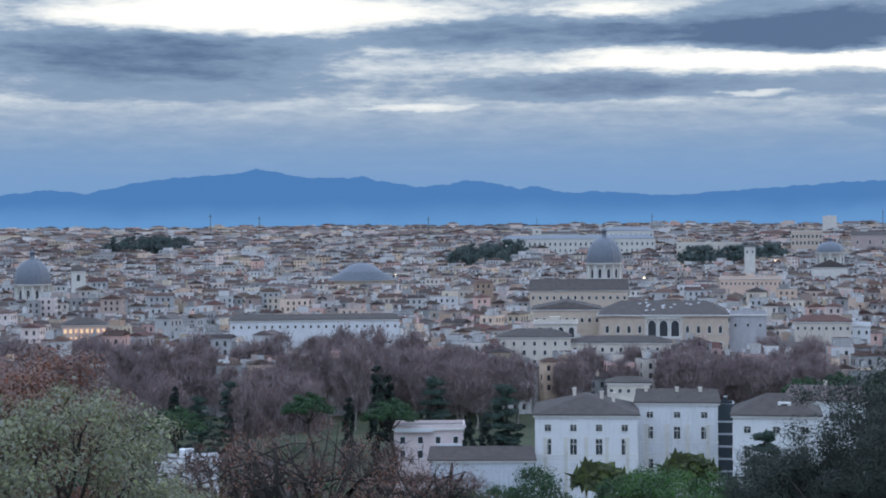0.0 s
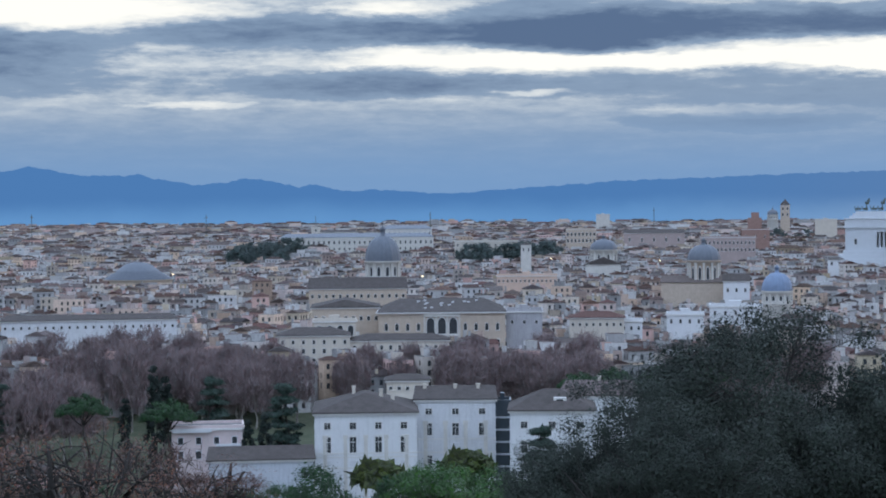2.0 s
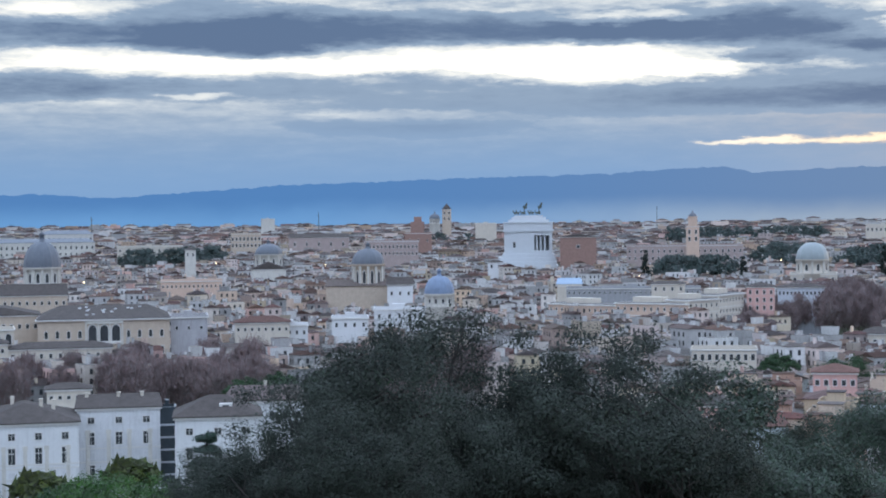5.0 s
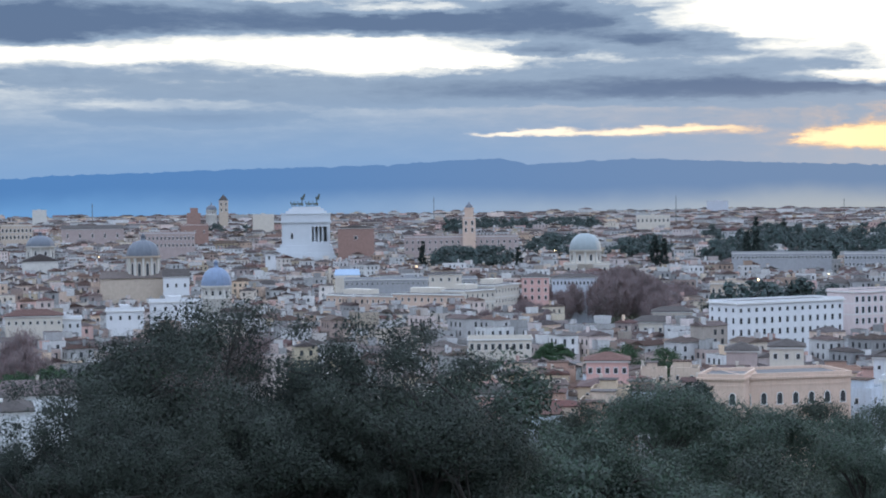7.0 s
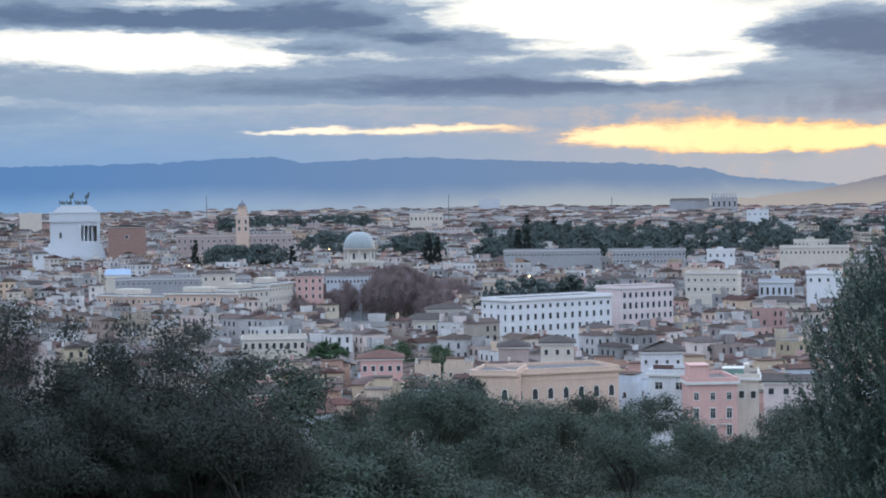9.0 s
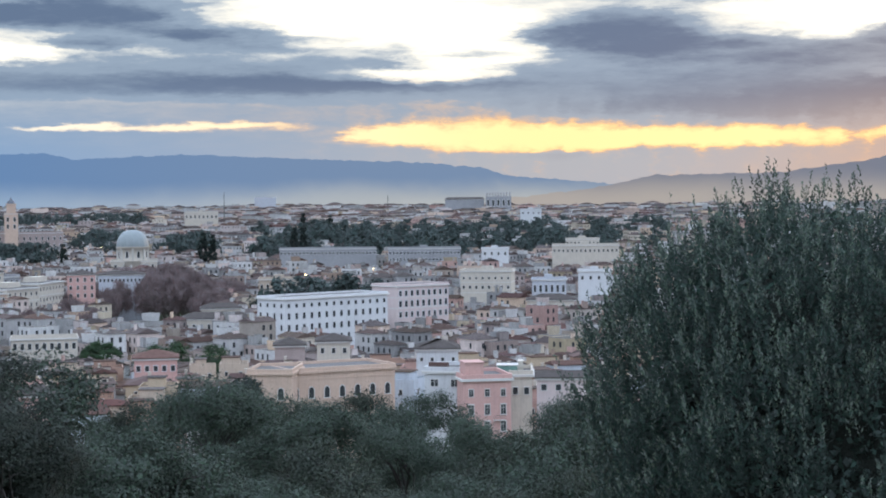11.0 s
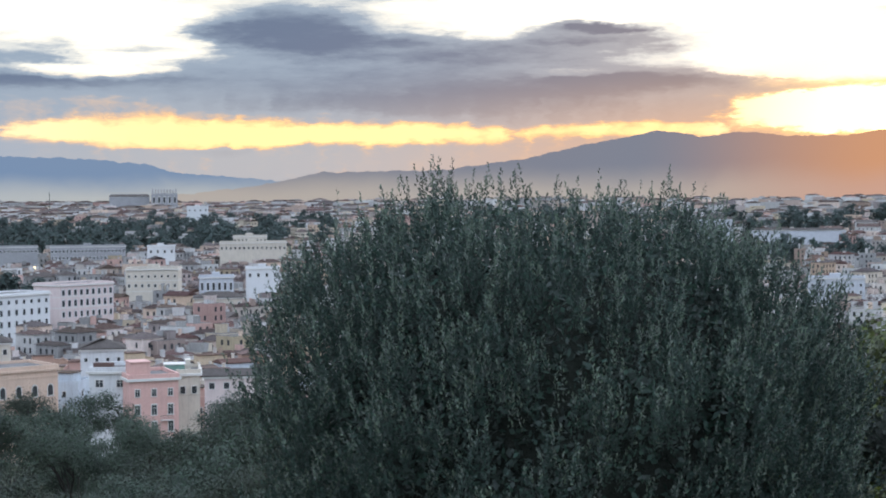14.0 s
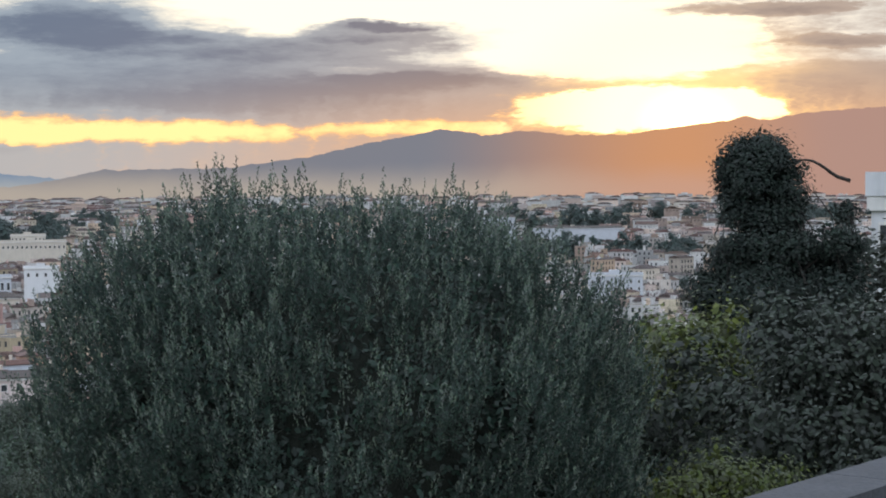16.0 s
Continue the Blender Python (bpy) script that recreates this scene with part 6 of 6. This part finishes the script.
far_wood("far_woods", "dark evergreen woods on the far hills", L_HAZEPINE,
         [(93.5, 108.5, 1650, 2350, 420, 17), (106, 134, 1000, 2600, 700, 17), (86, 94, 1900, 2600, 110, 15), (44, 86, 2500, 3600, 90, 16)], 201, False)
far_wood("far_woods", "bare brown winter woods between distant roofs", M_TWIG,
         [(106, 134, 760, 1700, 560, 17), (91.5, 94.0, 1050, 1450, 60, 17), (97, 106, 1010, 1500, 120, 15)], 202, True)


def hedge_bush():
    """The big clipped evergreen just below the terrace: dense leaves with upright young shoots."""
    rs, rng = np.random.RandomState(91), random.Random(91)
    az, d = 114.3, 17.5
    x, y = polar(az, d)
    gz = ground_z(x, y)
    root = empty("evergreen_bush", Matrix.Translation((x, y, gz)) @ Matrix.Rotation(radians(-az), 4, "Z"),
                 label="huge dense evergreen bush with upright young shoots", category="bush")
    H = 71.88 - gz
    rx, ry = 3.05, 2.7

    def surface(n, inner=1.0):
        a = rs.uniform(0, 2 * np.pi, n)
        t = rs.uniform(-0.8, 1.0, n)
        r = np.power(np.clip(1 - np.abs(t) ** 2.6, 0, 1), 1 / 2.6)
        lump = np.array([1 + 0.08 * noise.noise((2.2 * math.cos(q), 2.2 * math.sin(q), 1.7 * w)) + 0.115 * noise.noise((6 * math.cos(q), 6 * math.sin(q), 4.5 * w)) + 0.08 * noise.noise((14 * math.cos(q), 14 * math.sin(q), 9 * w)) for q, w in zip(a, t)])
        p = np.stack([rx * r * np.cos(a) * lump, ry * r * np.sin(a) * lump, H * 0.45 + (H * 0.53) * t * lump], 1) * np.array([inner, inner, 1])
        nrm = np.stack([r * np.cos(a), r * np.sin(a), np.sign(t) * np.abs(t) ** 1.6], 1)
        return p, nrm

    # leafy upright spires all over, in tufts with dark hollows between
    p, nrm = surface(15000)
    tuft = np.array([noise.noise((q[0] * 1.5, q[1] * 1.5, q[2] * 1.3)) + 0.6 * noise.noise((q[0] * 4, q[1] * 4, q[2] * 3)) for q in p])
    keep = (nrm[:, 1] < 0.4) & (tuft > -0.13)
    p, nrm, tuft = p[keep], nrm[keep], tuft[keep]
    n = len(p)
    way = nrm * 0.42 + np.array([0, 0, 1.0]) + rs.normal(size=(n, 3)) * 0.14
    way /= np.linalg.norm(way, axis=1, keepdims=True)
    p = p - nrm * (rs.uniform(0.05, 0.5, n) * (0.8 - 1.2 * tuft))[:, None]
    ln = rs.uniform(0.22, 0.48, n) + 0.16 * (rs.uniform(size=n) > 0.9)
    per = 36
    idx = np.repeat(np.arange(n), per)
    t = np.tile(np.linspace(0.0, 1.0, per), n)
    side = rs.normal(size=(len(idx), 3))
    side -= way[idx] * np.sum(side * way[idx], 1, keepdims=True)
    side /= np.linalg.norm(side, axis=1, keepdims=True)
    c = p[idx] + way[idx] * (t * ln[idx])[:, None] + side * (0.058 * (1.03 - t) ** 0.6 * rs.uniform(0.4, 1.0, len(idx)))[:, None]
    u = way[idx] * 0.8 + side * 0.55 + rs.normal(size=side.shape) * 0.25
    u /= np.linalg.norm(u, axis=1, keepdims=True)
    w = np.cross(u, side + rs.normal(size=side.shape) * 0.35)
    w /= np.linalg.norm(w, axis=1, keepdims=True) + 1e-9
    L, W = (0.040 * rs.uniform(0.7, 1.25, len(idx)))[:, None], (0.019 * rs.uniform(0.8, 1.2, len(idx)))[:, None]
    leafs = np.stack([c - u * L / 2, c + w * W / 2, c + u * L / 2, c - w * W / 2], 1)
    tip = (t > 0.72) & (rs.uniform(size=n)[idx] < 0.6)
    piece("foliage", quads_mesh("foliage", leafs[~tip], L_BUSH), root)
    piece("young_growth", quads_mesh("young_growth", leafs[tip], L_SHOOT), root)
    # long pale shoots that stand clear of the mass
    p, nrm = surface(2600)
    pick = (nrm[:, 1] < 0.35) & (rs.uniform(size=len(p)) < 0.25 + 0.5 * (nrm[:, 2] > 0.2))
    p, nrm = p[pick][:620], nrm[pick][:620]
    n, per = len(p), 30
    way = nrm * 0.22 + np.array([0, 0, 1.0]) + rs.normal(size=(n, 3)) * 0.09
    way /= np.linalg.norm(way, axis=1, keepdims=True)
    ln = rs.uniform(0.2, 0.5, n)
    idx = np.repeat(np.arange(n), per)
    t = np.tile(np.linspace(0.0, 1.0, per), n)
    side = rs.normal(size=(len(idx), 3))
    side -= way[idx] * np.sum(side * way[idx], 1, keepdims=True)
    side /= np.linalg.norm(side, axis=1, keepdims=True)
    c = p[idx] + way[idx] * (t * ln[idx])[:, None] + side * (0.030 * (1.05 - t) ** 0.5)[:, None]
    shoots = leaf_quads(c, way[idx] * 0.9 + side * 0.6, 0.038, 0.016, rs)
    piece("upright_growth", quads_mesh("upright_growth", shoots, L_SHOOT), root, label="pale upright young shoots")
    # dense inside
    q, nr = surface(34000, 0.915)
    q = q - nr * rs.uniform(0.1, 0.55, len(q))[:, None]
    q2, nr = surface(16000, 0.80)
    q2 = q2 - nr * rs.uniform(0.1, 0.5, len(q2))[:, None]
    inner = np.concatenate([leaf_quads(q, rs.normal(size=q.shape), 0.085, 0.05, rs), leaf_quads(q2, rs.normal(size=q2.shape), 0.13, 0.07, rs)])
    piece("inner_foliage", quads_mesh("inner_foliage", inner, L_BUSH), root)
    # an added solid core, its dark colour standing in for the bush's inner shade
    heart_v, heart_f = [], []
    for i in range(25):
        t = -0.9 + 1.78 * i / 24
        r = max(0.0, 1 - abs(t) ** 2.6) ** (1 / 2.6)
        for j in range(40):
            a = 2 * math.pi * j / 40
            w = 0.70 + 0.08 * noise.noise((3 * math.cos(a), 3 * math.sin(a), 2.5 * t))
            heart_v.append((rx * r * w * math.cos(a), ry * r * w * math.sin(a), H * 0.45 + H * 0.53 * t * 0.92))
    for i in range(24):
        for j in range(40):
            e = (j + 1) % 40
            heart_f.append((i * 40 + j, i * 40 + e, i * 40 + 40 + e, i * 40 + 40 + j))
    piece("twig_mass", mesh_from("twig_mass", heart_v, heart_f, mat("painted_inner_shade", (0.03, 0.034, 0.028), 0.95, var=0.5, scale=9.0, bump=1.0), smooth_faces=True), root)
    paths = [limb((rng.uniform(-0.4, 0.4), rng.uniform(-0.4, 0.4), -0.6), (rng.uniform(-1.8, 1.8), rng.uniform(-1.5, 1.2), H * rng.uniform(0.4, 0.7)), 0.09, 0.02, rng) for _ in range(9)]
    piece("trunk", tubes("trunk", paths, M_BARK), root)


hedge_bush()

# right edge: dark clipped tree, shrubs, ivy-clad post with an arching branch, parapet
R_TREE = make_tree("dark_topiary_tree", "dark dense evergreen with rounded lobes", 95, 7.0, 1.2, 1.2, 150, 700, 0.045, L_CYPRESS, shape="knobs", clump=0.3, thick=0.16, stems=1, wide=1.6, core=0.2)
plant(R_TREE, 128.6, 30, -128, fit_height(128.6, 30, 73.2, 7.0), first=True)
knob = make_tree("dark_topiary_tree", "dark evergreen crown lobe beside the arching branch", 96, 7.0, 1.2, 0.8, 40, 900, 0.05, L_CYPRESS, clump=0.45, thick=0.14, wide=1.6, core=0.3)
plant(knob, 130.2, 29.5, 10, fit_height(130.2, 29.5, 71.9, 7.0), first=True)
post = make_tree("ivy_clad_post", "tall dark ivy-covered tree trunk", 97, 7.0, 0.5, 0.35, 70, 120, 0.07, L_CYPRESS, shape="spire", clump=0.25, thick=0.1, wide=1.2)
plant(post, 131.25, 29.5, 0, fit_height(131.25, 29.5, 71.9, 7.0), first=True)
rshrub = make_tree("leafy_shrub", "green leafy shrub below the terrace", 98, 5.2, 0.4, 1.9, 70, 250, 0.08, L_YELLOW, clump=0.6, thick=0.08, stems=2, wide=1.6, core=0.35, category="bush", group="terrace shrubs")
plant(rshrub, 126.3, 24, 0, fit_height(126.3, 24, 70.7, 5.2), first=True)
rshrub2 = make_tree("leafy_shrub", "dark green leafy shrub below the terrace", 99, 5.2, 0.4, 2.2, 80, 250, 0.08, L_OAK, clump=0.65, thick=0.08, stems=2, wide=1.6, core=0.35, category="bush", group="terrace shrubs")
plant(rshrub2, 129.6, 21, 0, fit_height(129.6, 21, 70.9, 5.2), first=True)
plant(rshrub2, 132.8, 20, 90, fit_height(132.8, 20, 70.9, 5.2))
plant(rshrub2, 133.2, 33, 50, fit_height(133.2, 33, 71.5, 5.2))
plant(rshrub, 127.4, 17, 140, fit_height(127.4, 17, 69.6, 5.2))
plant(rshrub2, 123.6, 26, 200, fit_height(123.6, 26, 69.9, 5.2))


def arching_branch():
    p = []
    for i in range(13):
        t = i / 12
        az, el = 128.9 + 2.4 * t, 0.62 + 0.35 * math.sin(math.pi * min(1, t * 1.25)) - 0.75 * max(0, t - 0.45) ** 1.3
        x, y = polar(az, 29.6)
        p.append((Vector((x, y, EYE + 29.6 * math.tan(radians(el)))), 0.012 + 0.022 * t))
    ob = new("arching_branch", tubes("arching_branch", [p], M_BARK, 7))
    tagged(ob, "bare arching branch between the dark trees", "branch")


arching_branch()
M_COPING = mat("grey_stone_coping", (0.065, 0.068, 0.075), 0.95, var=0.25, scale=3.0, bump=0.6, stain=0.2)


def parapet():
    (x0, y0), (x1, y1) = polar(129.9, 10.2), polar(137.0, 13.6)
    ln = math.hypot(x1 - x0, y1 - y0)
    root = empty("parapet_wall", Matrix.Translation((x0, y0, 70.14)) @ Matrix.Rotation(math.atan2(y1 - y0, x1 - x0), 4, "Z"), label="low terrace parapet with grey stone coping", category="wall")
    piece("wall", cube_data("wall", [(0.06, ln, 0.05, 0.4, -4.5, -0.12, 0)], [M_STEEL]), root)
    n = 3
    for i in range(n):
        piece("coping_stone", cube_data("coping_stone", [(ln * i / n + 0.006, ln * (i + 1) / n - 0.006, -0.02, 0.48, -0.12, 0.0, 0)], [M_COPING]), root)


parapet()
block("white_garden_pavilion", "white classical pavilion with cornice and window", 131.95, 135.0, 62, 71.3, 5, M_OFFWHITE, "flat", rows=[(1.0, 3, 0.5, 0.9)], cornice=0.15, head=False)


def lamp(az, d, z):
    x, y = polar(az, d)
    gz = ground_z(x, y)
    root = empty("street_lamp", Matrix.Translation((x, y, gz)), label="lit street lamp among the roofs", category="lamp", group="street lamps")
    piece("pole", lathe("pole", [(0.14, 0), (0.08, z - gz)], [M_BRONZE], 8), root)
    piece("lamp_head", lathe("lamp_head", [(0.1, -0.35), (0.45, -0.2), (0.45, 0.2), (0.1, 0.35)], [M_LAMP], 10), root, pose(0, 0, z - gz))


for az, d, z in ((65.73, 990, 40), (95.25, 835, 37.5), (70.0, 1600, 36), (92.6, 700, 13), (57.5, 1400, 30), (88.6, 1500, 36), (73.6, 1480, 36), (91.6, 900, 16), (90.2, 1000, 14), (101.6, 1210, 28), (84.0, 1300, 30), (97.5, 1100, 30)):
    lamp(az, d, z)

# ---------------------------------------------------------------- river road with parked cars, low cloud, masts
M_ASPHALT = mat("asphalt", (0.055, 0.055, 0.058), 0.9, var=0.2, scale=0.5)
M_TYRE = mat("black_rubber", (0.02, 0.02, 0.02), 0.8, scale=3.0)
M_CAR = [mat("car_paint_" + n, c, 0.3, var=0.05, scale=0.5) for n, c in (("white", (0.75, 0.76, 0.78)), ("silver", (0.42, 0.44, 0.46)), ("dark", (0.06, 0.065, 0.075)), ("red", (0.32, 0.05, 0.04)))]


def river_road():
    v, f = [], []
    for i in range(41):
        az = 87.6 + 4.8 * i / 40
        for d in (905, 962):
            x, y = polar(az, d)
            v.append((x, y, 4.6))
        for d in (962, 905):
            x, y = polar(az, d)
            v.append((x, y, 2.0))
    for i in range(40):
        b = i * 4
        for k in range(4):
            e = (k + 1) % 4
            f.append((b + k, b + e, b + 4 + e, b + 4 + k))
    tagged(new("road", mesh_from("road", v, f, M_ASPHALT)), "asphalt river road on its embankment", "road", kind="structure")


def make_car(paint, word):
    root = empty("parked_car", Matrix(), label=word + " car parked on the river road", category="car", group="parked cars")
    prof = [(-2.1, 0.35), (-2.15, 0.75), (-1.9, 0.95), (-0.9, 1.0), (-0.3, 1.45), (1.0, 1.48), (1.7, 1.0), (2.1, 0.9), (2.15, 0.4)]
    n = len(prof)
    v = [(x, s * (0.85 if z < 1.1 else 0.68), z) for s in (-1, 1) for x, z in prof]
    f = [tuple(range(n - 1, -1, -1)), tuple(range(n, 2 * n))] + [(i, (i + 1) % n, n + (i + 1) % n, n + i) for i in range(n)]
    body = piece("body", mesh_from("body", v, f, paint), root)
    piece("windows", cube_data("windows", [(-0.35, 1.1, -0.80, 0.80, 1.06, 1.36, 0)], [M_GLASS]), root)
    for x in (-1.35, 1.35):
        for y in (-0.78, 0.78):
            wheel = piece("wheel", lathe("wheel", [(0.02, -0.1), (0.32, -0.1), (0.32, 0.1), (0.02, 0.1)], [M_TYRE], 12), root, pose(x, y, 0.32, 90, 0, 0))
            piece("rim", lathe("rim", [(0.02, -0.11), (0.2, -0.11), (0.2, 0.11), (0.02, 0.11)], [M_TRIM], 10), wheel)
    return root


river_road()
rng = random.Random(5)
cars = [make_car(m, w) for m, w in zip(M_CAR, ("white", "silver", "dark grey", "red"))]
n_car = 0
for row, d in enumerate((912, 925, 945, 955)):
    for i in range(13):
        if rng.random() < 0.2:
            continue
        az = 88.7 + 2.8 * i / 13 + rng.uniform(-0.05, 0.05)
        x, y = polar(az, d)
        m = Matrix.Translation((x, y, 4.61)) @ Matrix.Rotation(radians(-az + rng.choice((0, 180)) + rng.uniform(-6, 6)), 4, "Z")
        k = rng.choice((0, 0, 0, 1, 1, 2, 2, 3))
        if n_car < 4:
            cars[n_car].matrix_basis = m
        else:
            copy_thing(cars[k], m)
        n_car += 1

for az, d, z in ((51.4, 3200, 92), (53.0, 3300, 88), (58.6, 3000, 84), (66.0, 3000, 86), (73.4, 3300, 92), (84.6, 3200, 96), (92.6, 3000, 92), (98.0, 3300, 86)):
    x, y = polar(az, d)
    gz = ground_z(x, y)
    root = empty("radio_mast", Matrix.Translation((x, y, gz)), label="thin distant mast above the skyline", category="mast", group="skyline masts")
    piece("pole", lathe("pole", [(0.9, -1), (0.5, z - gz)], [M_BRONZE], 6), root)
    piece("crossarm", cube_data("crossarm", [(-4, 4, -0.4, 0.4, -0.6, 0.6, 0)], [M_BRONZE]), root, pose(0, 0, z - gz - 5))

town("old_town", 592, 640, 11, 83.5, 120, 15, 8, 15, "brown and rose roofs between the near quarter and the river")
town("old_town", 640, 1050, 11, 40, 136, 11, 11, 21, "dense old town of tiled roofs and plastered walls")
town("old_town", 1050, 1900, 14, 40, 136, 12, 14, 26, "dense old town roofs and ochre and grey walls")
town("far_town", 1900, 3000, 21, 38, 138, 13, 14, 26, "far pale city blocks on the low hills", win=True)
town("far_town", 3000, 4450, 31, 38, 138, 14, 14, 27, "far hazy city blocks up to the skyline", win=False)
